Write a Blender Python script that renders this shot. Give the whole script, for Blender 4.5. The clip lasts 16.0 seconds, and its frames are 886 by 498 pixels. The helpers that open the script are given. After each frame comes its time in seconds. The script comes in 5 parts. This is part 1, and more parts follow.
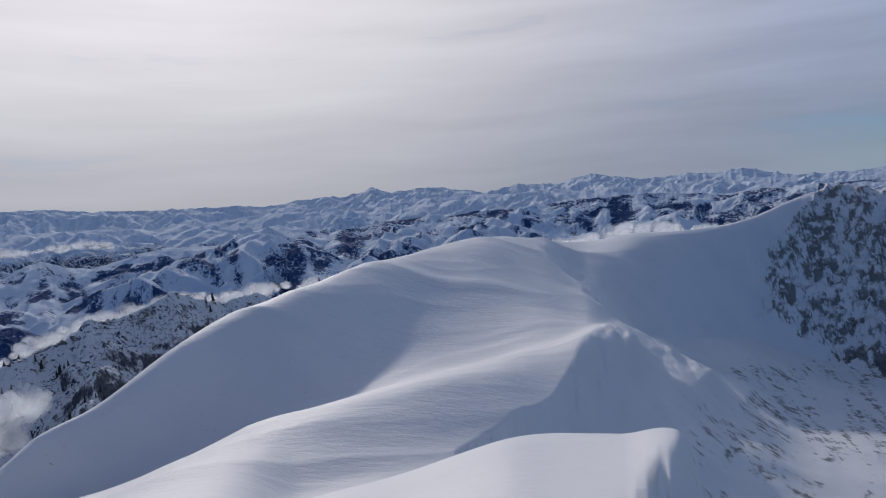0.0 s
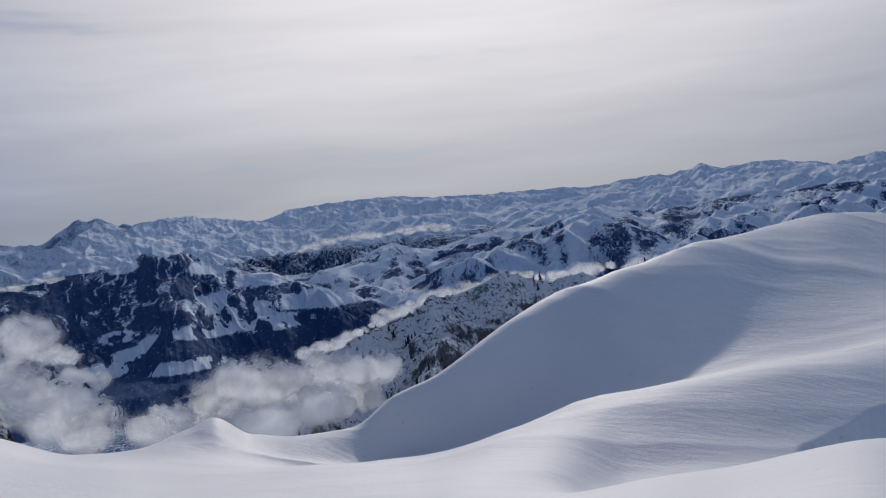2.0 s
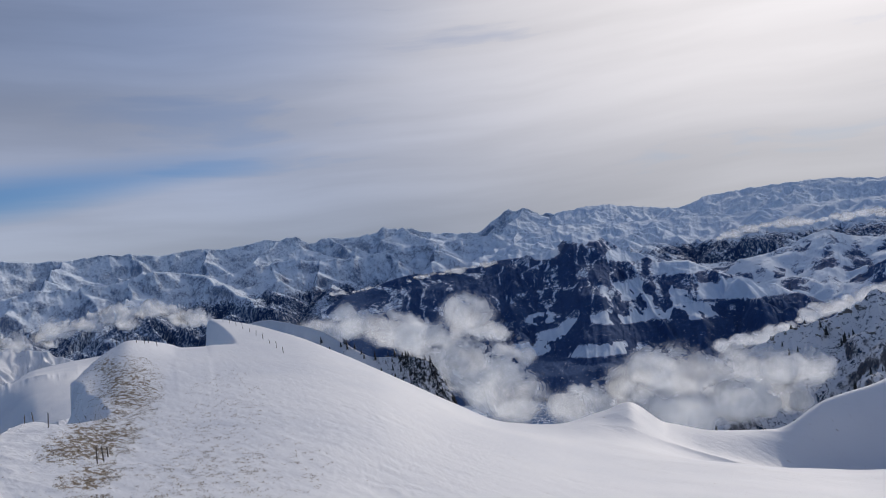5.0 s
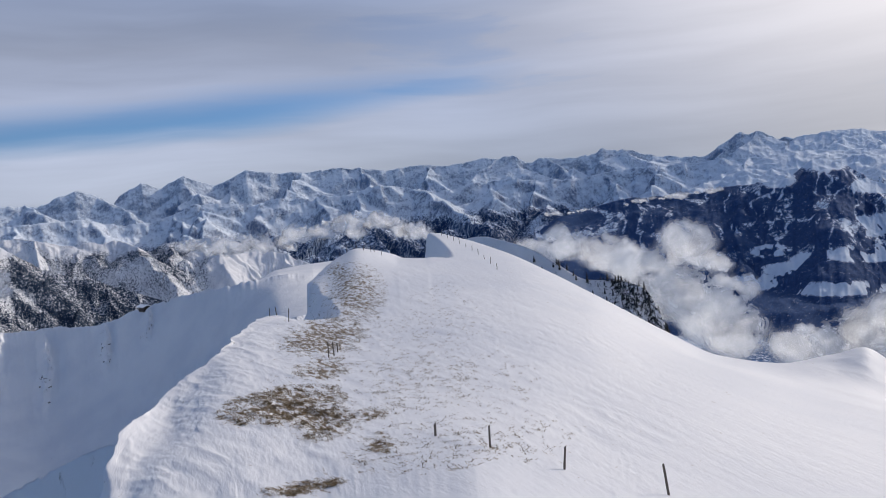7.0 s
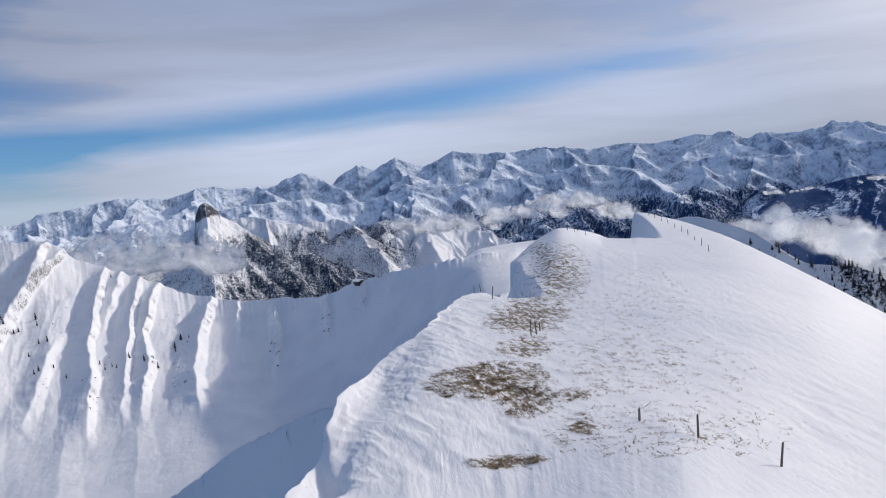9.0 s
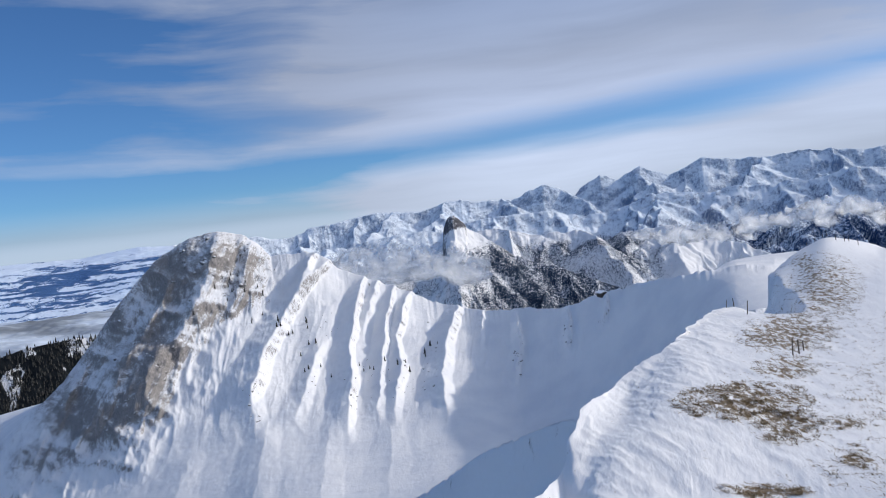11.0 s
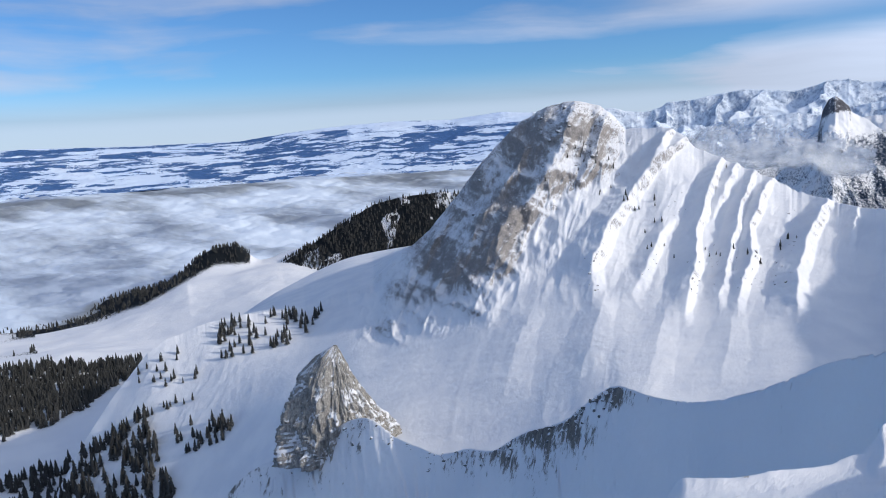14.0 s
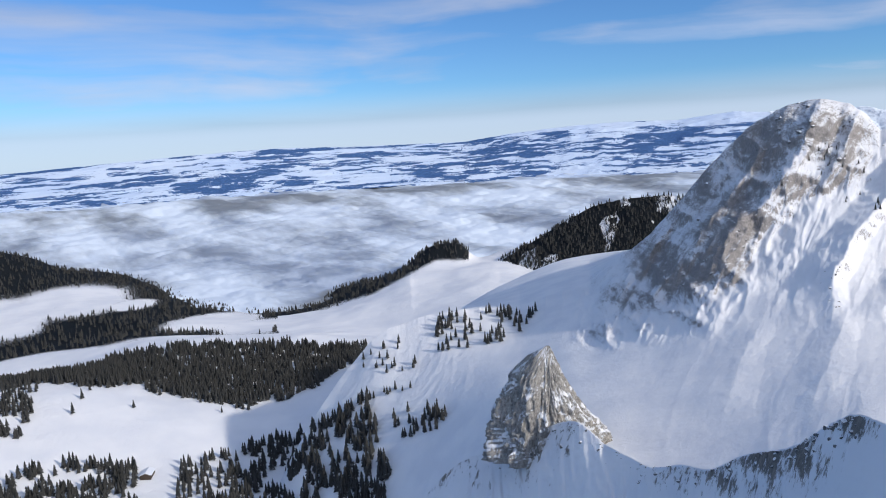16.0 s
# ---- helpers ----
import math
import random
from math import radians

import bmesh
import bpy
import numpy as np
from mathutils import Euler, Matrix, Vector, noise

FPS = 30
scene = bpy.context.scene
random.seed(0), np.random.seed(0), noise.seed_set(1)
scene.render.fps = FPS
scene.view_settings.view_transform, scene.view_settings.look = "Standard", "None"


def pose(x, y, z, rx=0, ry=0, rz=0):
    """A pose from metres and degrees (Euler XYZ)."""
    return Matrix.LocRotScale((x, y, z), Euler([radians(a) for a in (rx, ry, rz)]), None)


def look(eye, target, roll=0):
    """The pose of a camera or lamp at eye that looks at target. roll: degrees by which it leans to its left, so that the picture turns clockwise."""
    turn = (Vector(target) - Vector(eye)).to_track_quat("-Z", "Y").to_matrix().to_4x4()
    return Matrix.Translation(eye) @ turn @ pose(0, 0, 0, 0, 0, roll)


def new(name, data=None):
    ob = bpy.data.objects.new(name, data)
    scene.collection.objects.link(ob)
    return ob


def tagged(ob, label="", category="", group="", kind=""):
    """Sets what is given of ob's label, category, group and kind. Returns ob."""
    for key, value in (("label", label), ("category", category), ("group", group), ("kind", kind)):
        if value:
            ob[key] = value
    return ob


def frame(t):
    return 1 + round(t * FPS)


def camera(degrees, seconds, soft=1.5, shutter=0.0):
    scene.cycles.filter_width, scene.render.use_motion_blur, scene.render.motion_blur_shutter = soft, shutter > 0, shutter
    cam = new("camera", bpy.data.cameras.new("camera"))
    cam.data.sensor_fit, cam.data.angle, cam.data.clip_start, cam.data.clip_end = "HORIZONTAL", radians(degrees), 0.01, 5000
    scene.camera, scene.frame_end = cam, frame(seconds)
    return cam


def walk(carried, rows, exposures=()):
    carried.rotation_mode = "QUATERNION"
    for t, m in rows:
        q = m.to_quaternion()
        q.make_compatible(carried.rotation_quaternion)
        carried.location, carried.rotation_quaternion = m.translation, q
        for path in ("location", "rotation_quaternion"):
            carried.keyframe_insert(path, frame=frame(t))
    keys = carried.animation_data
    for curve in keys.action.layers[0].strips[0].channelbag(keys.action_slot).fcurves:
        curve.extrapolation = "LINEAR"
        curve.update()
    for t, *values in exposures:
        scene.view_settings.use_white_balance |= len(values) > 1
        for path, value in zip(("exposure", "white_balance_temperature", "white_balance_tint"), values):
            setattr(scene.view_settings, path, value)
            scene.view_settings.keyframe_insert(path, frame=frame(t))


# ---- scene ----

# ---------------------------------------------------------------- camera
# A phone held at arm's length by someone who turns on the spot on a summit.
EYE = 1.7
ARM = 0.12
cam = camera(59.4, 16.0, soft=1.0)
TURNS = [  # seconds, yaw, pitch, roll
    (0.0, -0.34, -4.10, 4.79),
    (0.5, 5.24, -4.18, 5.04),
    (1.0, 10.94, -4.26, 5.47),
    (1.5, 17.05, -3.93, 6.24),
    (2.0, 23.32, -3.19, 6.65),
    (2.5, 28.96, -2.10, 7.11),
    (3.0, 33.42, -1.57, 7.43),
    (3.5, 37.53, -1.31, 7.39),
    (4.0, 42.82, -0.90, 7.40),
    (4.2, 45.16, -0.62, 7.48),
    (6.3, 64.30, -2.82, 6.18),
    (6.5, 65.76, -3.39, 6.02),
    (7.0, 69.43, -4.50, 5.30),
    (7.5, 75.40, -4.96, 5.06),
    (8.0, 78.90, -5.33, 5.12),
    (8.2, 79.72, -5.38, 5.23),
    (10.3, 95.58, -2.36, 6.38),
    (10.5, 97.46, -2.21, 6.44),
    (11.0, 102.21, -1.79, 6.75),
    (11.5, 106.04, -1.63, 6.67),
    (12.0, 111.27, -2.07, 6.15),
    (12.5, 117.51, -3.65, 5.43),
    (13.0, 122.08, -5.77, 4.24),
    (13.5, 125.08, -7.86, 3.41),
    (14.0, 127.92, -8.83, 3.27),
    (14.5, 131.98, -8.55, 3.01),
    (15.0, 137.63, -8.18, 2.97),
    (15.5, 141.17, -7.88, 2.92),
    (16.0, 144.00, -7.86, 3.22),
]


def arm(yaw):
    """Where the phone is when the holder faces that way."""
    return -ARM * math.sin(radians(yaw)), ARM * math.cos(radians(yaw))


walk(cam, [(t, pose(*arm(yaw), EYE, 90 + pitch, roll, yaw)) for t, yaw, pitch, roll in TURNS],
     exposures=((0.0, -0.92, 6450, 14), (3.0, -0.92, 6550, 13), (4.2, -0.84, 6600, 13), (6.3, -0.57, 6750, 14), (8.2, -0.36, 6750, 14), (10.3, -0.21, 6600, 12), (13.0, -0.10, 6450, 11), (16.0, 0.0, 6550, 12)))

# ---------------------------------------------------------------- sun and sky
SUN_AZ, SUN_EL = 19.0, 27.0  # degrees left of the y axis, above the horizon


def heading(az):
    """The unit vector on the plan that lies az degrees to the left of the y axis."""
    return -math.sin(radians(az)), math.cos(radians(az))


sun = new("sun", bpy.data.lights.new("sun", "SUN"))
sun.data.energy, sun.data.angle, sun.data.color = 2.65, radians(2.0), (1.0, 0.935, 0.83)
sx, sy = heading(SUN_AZ)
sun.matrix_world = look((sx * 100, sy * 100, 100 * math.tan(radians(SUN_EL))), (0, 0, 0))


class Nodes:
    """A short way to write node trees."""

    def __init__(self, tree):
        self.tree = tree
        tree.nodes.clear()

    def add(self, kind, **settings):
        n = self.tree.nodes.new(kind)
        ins = settings.pop("ins", {})
        for key, value in settings.items():
            setattr(n, key, value)
        for key, value in ins.items():
            if hasattr(value, "is_output"):
                self.tree.links.new(value, n.inputs[key])
            else:
                n.inputs[key].default_value = value
        return n

    def math(self, op, a, b=0.0, clamp=False):
        n = self.add("ShaderNodeMath", operation=op, use_clamp=clamp)
        for i, v in enumerate((a, b)):
            if hasattr(v, "is_output"):
                self.tree.links.new(v, n.inputs[i])
            else:
                n.inputs[i].default_value = v
        return n.outputs[0]

    def span(self, value, lo, hi, to_lo=0.0, to_hi=1.0, smooth=True):
        n = self.add("ShaderNodeMapRange", interpolation_type="SMOOTHSTEP" if smooth else "LINEAR")
        self.tree.links.new(value, n.inputs[0])
        for i, v in enumerate((lo, hi, to_lo, to_hi)):
            n.inputs[i + 1].default_value = v
        return n.outputs[0]

    def mix(self, fac, a, b):
        n = self.add("ShaderNodeMix", data_type="RGBA")
        for i, v in ((0, fac), (6, a), (7, b)):
            if hasattr(v, "is_output"):
                self.tree.links.new(v, n.inputs[i])
            else:
                n.inputs[i].default_value = (*v, 1) if isinstance(v, tuple) else v
        return n.outputs[2]

    def noise(self, where, scale, detail=4.0, rough=0.5, distortion=0.0):
        n = self.add("ShaderNodeTexNoise", ins={"Scale": scale, "Detail": detail, "Roughness": rough, "Distortion": distortion})
        self.tree.links.new(where, n.inputs["Vector"])
        return n.outputs[0]

    def stretch(self, where, scale, turn=(0, 0, 0)):
        n = self.add("ShaderNodeMapping", ins={"Scale": scale, "Rotation": tuple(radians(a) for a in turn)})
        self.tree.links.new(where, n.inputs[0])
        return n.outputs[0]


world = bpy.data.worlds.new("sky")
scene.world = world
world.use_nodes = True
W = Nodes(world.node_tree)
ray = W.add("ShaderNodeTexCoord").outputs["Generated"]
xyz = W.add("ShaderNodeSeparateXYZ", ins={0: ray}).outputs
clear = W.add("ShaderNodeTexSky", sky_type="NISHITA", sun_disc=False, sun_elevation=radians(SUN_EL),
              sun_rotation=radians(-SUN_AZ), altitude=2000.0, air_density=1.0, dust_density=0.3, ozone_density=1.5).outputs[0]
blue = W.add("ShaderNodeVectorMath", operation="MULTIPLY", ins={0: clear, 1: (0.048, 0.082, 0.121)}).outputs[0]
# high thin cloud in long level streaks: a grey-white veil on the sun's side, opening to blue towards the north
az = W.math("ARCTAN2", W.math("MULTIPLY", xyz[0], -1.0), xyz[1])
el = W.math("ARCSINE", xyz[2])
chart = W.add("ShaderNodeCombineXYZ", ins={0: az, 1: W.math("ADD", el, W.math("MULTIPLY", az, -0.02)), 2: 0.0}).outputs[0]
warp = W.add("ShaderNodeTexNoise", ins={"Vector": chart, "Scale": 3.0, "Detail": 2.0}).outputs["Color"]
bent = W.add("ShaderNodeVectorMath", operation="MULTIPLY_ADD", ins={0: warp, 1: (0.10, 0.05, 0.0), 2: chart}).outputs[0]
streaks = W.noise(W.stretch(bent, (1.1, 11.0, 1.0)), 1.7, 6.0, 0.5)
wisps = W.noise(W.stretch(bent, (2.5, 9.0, 1.0), (0, 0, 12)), 2.3, 5.0, 0.55)
sun_way = (sx * math.cos(radians(SUN_EL)), sy * math.cos(radians(SUN_EL)), math.sin(radians(SUN_EL)))
toward = W.add("ShaderNodeVectorMath", operation="DOT_PRODUCT", ins={0: ray, 1: sun_way}).outputs["Value"]
veil = W.math("MULTIPLY", W.span(toward, -0.55, 0.80, 0.0, 1.0), W.span(el, 0.34, 0.75, 1.0, 0.55))
# the long blue opening that sinks towards the north
gap_line = W.math("ADD", W.math("MULTIPLY", az, -0.0648), 0.2113)
gap_off = W.math("DIVIDE", W.math("SUBTRACT", el, W.math("ADD", gap_line, W.math("MULTIPLY", W.math("SUBTRACT", streaks, 0.5), 0.05))), 0.024)
gap = W.math("MULTIPLY", W.math("POWER", 2.718, W.math("MULTIPLY", W.math("MULTIPLY", gap_off, gap_off), -1.0)), W.span(az, 0.95, 1.5))
low_haze = W.math("MULTIPLY", W.span(el, 0.02, 0.075, 0.75, 0.0), W.span(az, -0.5, -0.2, 0.25, 1.0))
cover = W.math("ADD", W.span(veil, 0.12, 0.8, 0.14, 1.25), W.span(streaks, 0.33, 0.68, -0.30, 0.42))
cover = W.math("ADD", cover, W.span(wisps, 0.42, 0.75, -0.10, 0.28))
cover = W.math("SUBTRACT", cover, W.math("MULTIPLY", W.span(az, 1.2, 2.2, 0.0, 0.20), W.span(el, 0.14, 0.24)))
cover = W.math("ADD", cover, W.math("MULTIPLY", W.span(az, 1.75, 2.2, 0.36, 0.0), W.span(az, 1.2, 1.5)))
cover = W.math("SUBTRACT", W.math("MINIMUM", cover, 1.1), W.math("MULTIPLY", W.math("MULTIPLY", W.span(az, 0.65, 1.2, 0.0, 0.42), W.span(az, 1.7, 2.2, 1.0, 0.2)), W.span(el, 0.13, 0.30)))
cover = W.math("SUBTRACT", cover, W.math("MULTIPLY", W.span(az, -0.28, -0.55, 0.0, 0.40), W.span(el, 0.11, 0.03)))
cover = W.math("MAXIMUM", W.math("SUBTRACT", cover, W.math("MULTIPLY", gap, 1.0)), low_haze)
cover = W.math("MINIMUM", W.math("MAXIMUM", cover, 0.0), 0.97)
glow = W.math("POWER", W.math("MAXIMUM", toward, 0.0), 7.0)
light = W.math("ADD", W.math("MULTIPLY", glow, 0.95), W.span(streaks, 0.3, 0.72, 0.63, 0.80))
light = W.math("MULTIPLY", light, W.span(veil, 0.35, 1.0, 0.52, 1.0))
light = W.math("MULTIPLY", light, W.math("ADD", W.span(el, 0.0, 0.20, 0.76, 1.03), W.span(veil, 0.9, 0.5, 0.0, 0.35)))
light = W.math("MAXIMUM", light, W.math("MULTIPLY", low_haze, 0.66))
light = W.math("MULTIPLY", light, W.math("ADD", 1.0, W.math("MULTIPLY", W.span(az, 1.0, 1.6, 0.0, 0.45), W.span(el, 0.05, 0.22, 1.0, 0.0))))
light = W.math("MULTIPLY", light, W.math("SUBTRACT", 1.0, W.math("MULTIPLY", W.math("MULTIPLY", W.span(az, 0.75, 1.4, 0.0, 0.22), W.span(az, 1.6, 2.1, 1.0, 0.5)), W.span(el, 0.08, 0.22))))
light = W.math("MULTIPLY", light, W.span(el, 0.45, 0.9, 1.0, 0.9))
tone = W.mix(W.span(toward, 0.60, 0.97), (0.77, 0.92, 1.25), (0.995, 0.99, 1.01))
tone = W.mix(W.span(el, 0.03, 0.16), W.mix(W.span(toward, 0.86, 0.5, 0.1, 0.75), tone, (0.84, 0.97, 1.20)), tone)
tone = W.mix(W.span(el, 0.40, 0.70), tone, (0.77, 0.93, 1.23))
cloud_colour = W.add("ShaderNodeVectorMath", operation="SCALE", ins={0: tone, "Scale": light}).outputs[0]
sky = W.mix(cover, blue, cloud_colour)
back = W.add("ShaderNodeBackground", ins={"Color": sky, "Strength": 1.0})
W.add("ShaderNodeOutputWorld", ins={"Surface": back.outputs[0]})


# ---------------------------------------------------------------- materials
def material(name):
    m = bpy.data.materials.new(name)
    m.use_nodes = True
    return m, Nodes(m.node_tree)


def finish(n, colour, rough=0.6, height=None, strength=0.4, distance=0.1, **more):
    ins = {"Base Color": colour, "Roughness": rough, **more}
    if height is not None:
        ins["Normal"] = n.add("ShaderNodeBump", ins={"Height": height, "Strength": strength, "Distance": distance}).outputs[0]
    b = n.add("ShaderNodeBsdfPrincipled", ins=ins)
    n.add("ShaderNodeOutputMaterial", ins={"Surface": b.outputs[0]})


SNOW, SNOW_OLD = (0.88, 0.885, 0.90), (0.80, 0.815, 0.85)


def snow_ground():
    """Wind-packed snow with fine ripples; rock, and dead grass with bare earth, where it is marked."""
    m, n = material("packed_snow")
    at = n.add("ShaderNodeNewGeometry").outputs["Position"]
    stony = n.add("ShaderNodeAttribute", attribute_name="bare").outputs["Fac"]
    grassy = n.add("ShaderNodeAttribute", attribute_name="grass").outputs["Fac"]
    ripple = n.noise(n.stretch(at, (0.34, 1.5, 1.0), (0, 0, -70)), 0.9, 9.0, 0.68)
    fine = n.noise(at, 8.0, 5.0, 0.65)
    broad = n.noise(at, 0.05, 4.0)
    dune = n.noise(n.stretch(at, (0.10, 0.32, 0.2), (0, 0, -35)), 0.55, 8.0, 0.68)
    crack = n.noise(n.stretch(at, (1.0, 1.0, 0.6)), 0.42, 12.0, 0.74)
    straw = n.noise(n.stretch(at, (1.0, 3.0, 1.0), (0, 0, -70)), 0.9, 9.0, 0.74)
    colour = n.mix(n.span(broad, 0.35, 0.7), SNOW, SNOW_OLD)
    stone = n.mix(n.span(crack, 0.35, 0.7), (0.08, 0.083, 0.09), (0.29, 0.287, 0.285))
    earth = n.mix(n.span(fine, 0.35, 0.7), (0.09, 0.065, 0.04), (0.36, 0.26, 0.14))
    rocks = n.span(n.math("ADD", stony, n.math("MULTIPLY", n.math("SUBTRACT", crack, 0.5), 2.4)), 0.44, 0.74)
    turf = n.span(n.math("ADD", grassy, n.math("ADD", n.math("MULTIPLY", n.math("SUBTRACT", straw, 0.5), 4.2), n.math("MULTIPLY", n.math("SUBTRACT", fine, 0.5), 1.2))), 0.62, 0.86)
    colour = n.mix(turf, n.mix(rocks, colour, stone), earth)
    high = n.math("ADD", n.math("ADD", n.math("ADD", ripple, n.math("MULTIPLY", dune, 2.0)), n.math("MULTIPLY", fine, 0.10)), n.math("MULTIPLY", n.math("MULTIPLY", crack, rocks), 3.0))
    finish(n, colour, 0.6, high, 0.32, 0.30)
    return m


def alpine(name, scale, rock=(0.20, 0.19, 0.18), rock_at=(0.55, 0.75), wood_colour=(0.02, 0.03, 0.035), grain_size=1.0, bump=0.5, speck=1.5, snow_tones=(SNOW, SNOW_OLD)):
    """A mountainside: snow, bare rock where it is steep or marked as bare, and dark woods where it is marked as wooded."""
    m, n = material(name)
    geo = n.add("ShaderNodeNewGeometry").outputs
    at, up = geo["Position"], n.add("ShaderNodeSeparateXYZ", ins={0: geo["Normal"]}).outputs[2]
    marked = n.add("ShaderNodeAttribute", attribute_name="bare").outputs["Fac"]
    wooded = n.add("ShaderNodeAttribute", attribute_name="woods").outputs["Fac"]
    rough_noise = n.noise(at, 0.9 / scale, 8.0, 0.62)
    grain = n.noise(n.stretch(at, (1.0, 1.0, 0.45)), 6.0 / scale, 10.0, 0.74)
    broad = n.noise(at, 0.22 / scale, 3.0)
    steep = n.math("ADD", n.math("SUBTRACT", 1.0, up), n.math("MULTIPLY", marked, 0.9))
    steep = n.math("ADD", steep, n.math("MULTIPLY", n.math("SUBTRACT", rough_noise, 0.5), 0.8))
    steep = n.math("ADD", steep, n.math("MULTIPLY", n.math("SUBTRACT", grain, 0.5), speck))
    bare = n.span(steep, *rock_at)
    snow = n.mix(n.span(broad, 0.35, 0.7), *snow_tones)
    tint = n.mix(broad, rock, (rock[0] * 1.06, rock[1] * 1.0, rock[2] * 0.93))
    shade = n.add("ShaderNodeVectorMath", operation="SCALE", ins={0: tint, "Scale": n.span(grain, 0.3, 0.72, 0.45, 1.5)}).outputs[0]
    colour = n.mix(bare, snow, shade)
    speckle = n.noise(at, 24.0 / scale * grain_size, 3.0, 0.7)
    trees = n.span(n.math("ADD", wooded, n.math("ADD", n.math("MULTIPLY", n.math("SUBTRACT", grain, 0.5), 1.7), n.math("MULTIPLY", n.math("SUBTRACT", speckle, 0.5), 1.0))), 0.44, 0.58)
    dark = n.mix(n.span(speckle, 0.42, 0.75), wood_colour, tuple(min(1, c * 3.0) for c in wood_colour))
    colour = n.mix(trees, colour, dark)
    relief = n.math("MULTIPLY", grain, n.math("ADD", 0.35, n.math("MULTIPLY", bare, 0.9)))
    finish(n, colour, 0.85, n.math("ADD", rough_noise, relief), bump, 0.2 * scale, **{"Specular IOR Level": 0.05})
    return m


# ---------------------------------------------------------------- land
def hashed(ix, iy, seed):
    h = (ix * 374761393 + iy * 668265263 + seed * 1274126177) & 0xFFFFFFFF
    h = ((h ^ (h >> 13)) * 1274126177) & 0xFFFFFFFF
    return ((h ^ (h >> 16)) & 0xFFFFFF) / 0xFFFFFF


def value(x, y, seed=0):
    """Smooth noise from 0 to 1 over arrays."""
    x, y = np.broadcast_arrays(np.asarray(x, float), np.asarray(y, float))
    ix, iy = np.floor(x).astype(np.int64), np.floor(y).astype(np.int64)
    fx, fy = x - ix, y - iy
    fx, fy = fx * fx * fx * (fx * (fx * 6 - 15) + 10), fy * fy * fy * (fy * (fy * 6 - 15) + 10)
    a, b = hashed(ix, iy, seed), hashed(ix + 1, iy, seed)
    c, d = hashed(ix, iy + 1, seed), hashed(ix + 1, iy + 1, seed)
    return (a * (1 - fx) + b * fx) * (1 - fy) + (c * (1 - fx) + d * fx) * fy


def fbm(x, y, octaves=5, gain=0.5, seed=0):
    total, size, most = 0.0, 1.0, 0.0
    for i in range(octaves):
        total = total + size * value(x * 2 ** i + 17.3 * i, y * 2 ** i - 9.1 * i, seed + i)
        most += size
        size *= gain
    return total / most


def ridged(x, y, octaves=5, gain=0.5, seed=0):
    """Noise with sharp crests, from 0 in the gullies to 1 on the crests."""
    total, size, most = 0.0, 1.0, 0.0
    for i in range(octaves):
        total = total + size * (1 - np.abs(2 * value(x * 2 ** i + 31.7 * i, y * 2 ** i + 5.3 * i, seed + i) - 1)) ** 1.2
        most += size
        size *= gain
    return total / most


def slopes(x, y):
    """Slopes of a curve through the points (x, y) that does not overshoot; the points run along the last axis."""
    h, d = np.diff(x, axis=-1), np.diff(y, axis=-1) / np.diff(x, axis=-1)
    m = np.empty_like(y)
    m[..., 0], m[..., -1] = d[..., 0], d[..., -1]
    a, b = d[..., :-1], d[..., 1:]
    w1, w2 = 2 * h[..., 1:] + h[..., :-1], h[..., 1:] + 2 * h[..., :-1]
    safe = a * b > 1e-12
    inner = np.where(safe, (w1 + w2) / (w1 / np.where(safe, a, 1) + w2 / np.where(safe, b, 1)), 0)
    m[..., 1:-1] = inner
    return m


def glide(at, x, y):
    """y at the places at, on a smooth curve through the points (x, y)."""
    x, y = np.asarray(x, float), np.asarray(y, float)
    m = slopes(x, y)
    i = np.clip(np.searchsorted(x, at) - 1, 0, len(x) - 2)
    h = x[i + 1] - x[i]
    s = np.clip((at - x[i]) / h, 0, 1)
    return ((1 + 2 * s) * (1 - s) ** 2) * y[i] + s * (1 - s) ** 2 * h * m[i] + s * s * (3 - 2 * s) * y[i + 1] + s * s * (s - 1) * h * m[i + 1]


def sheet(name, x, y, z, mat, loop=False, **marks):
    """A mesh of quads over a grid of places. marks: shares from 0 to 1 at each place, for the material."""
    rows, cols = x.shape
    co = np.stack([x, y, z], -1).reshape(-1, 3).astype(np.float32)
    index = np.arange(rows * cols).reshape(rows, cols)
    if loop:
        index = np.concatenate([index, index[:1]], 0)
    quads = np.stack([index[:-1, :-1], index[1:, :-1], index[1:, 1:], index[:-1, 1:]], -1).reshape(-1, 4)
    me = bpy.data.meshes.new(name)
    me.vertices.add(len(co))
    me.vertices.foreach_set("co", co.ravel())
    me.loops.add(quads.size)
    me.loops.foreach_set("vertex_index", quads.ravel().astype(np.int32))
    me.polygons.add(len(quads))
    me.polygons.foreach_set("loop_start", np.arange(0, quads.size, 4, dtype=np.int32))
    me.polygons.foreach_set("loop_total", np.full(len(quads), 4, dtype=np.int32))
    me.polygons.foreach_set("use_smooth", np.ones(len(quads), dtype=bool))
    me.update(calc_edges=True)
    me.validate()
    for mark, share in marks.items():
        if share is not None:
            layer = me.attributes.new(mark, "FLOAT", "POINT")
            layer.data.foreach_set("value", np.broadcast_to(share, x.shape).astype(np.float32).ravel())
    me.materials.append(mat)
    GRIDS[name] = (x, y, z)
    return new(name, me)


GRIDS = {}


def polar(az, r):
    a = np.radians(az)
    return -np.sin(a) * r, np.cos(a) * r


def lift(r, el):
    """Height of a place r metres off that is seen el degrees over the level of the eye."""
    return EYE + r * np.tan(np.radians(el))


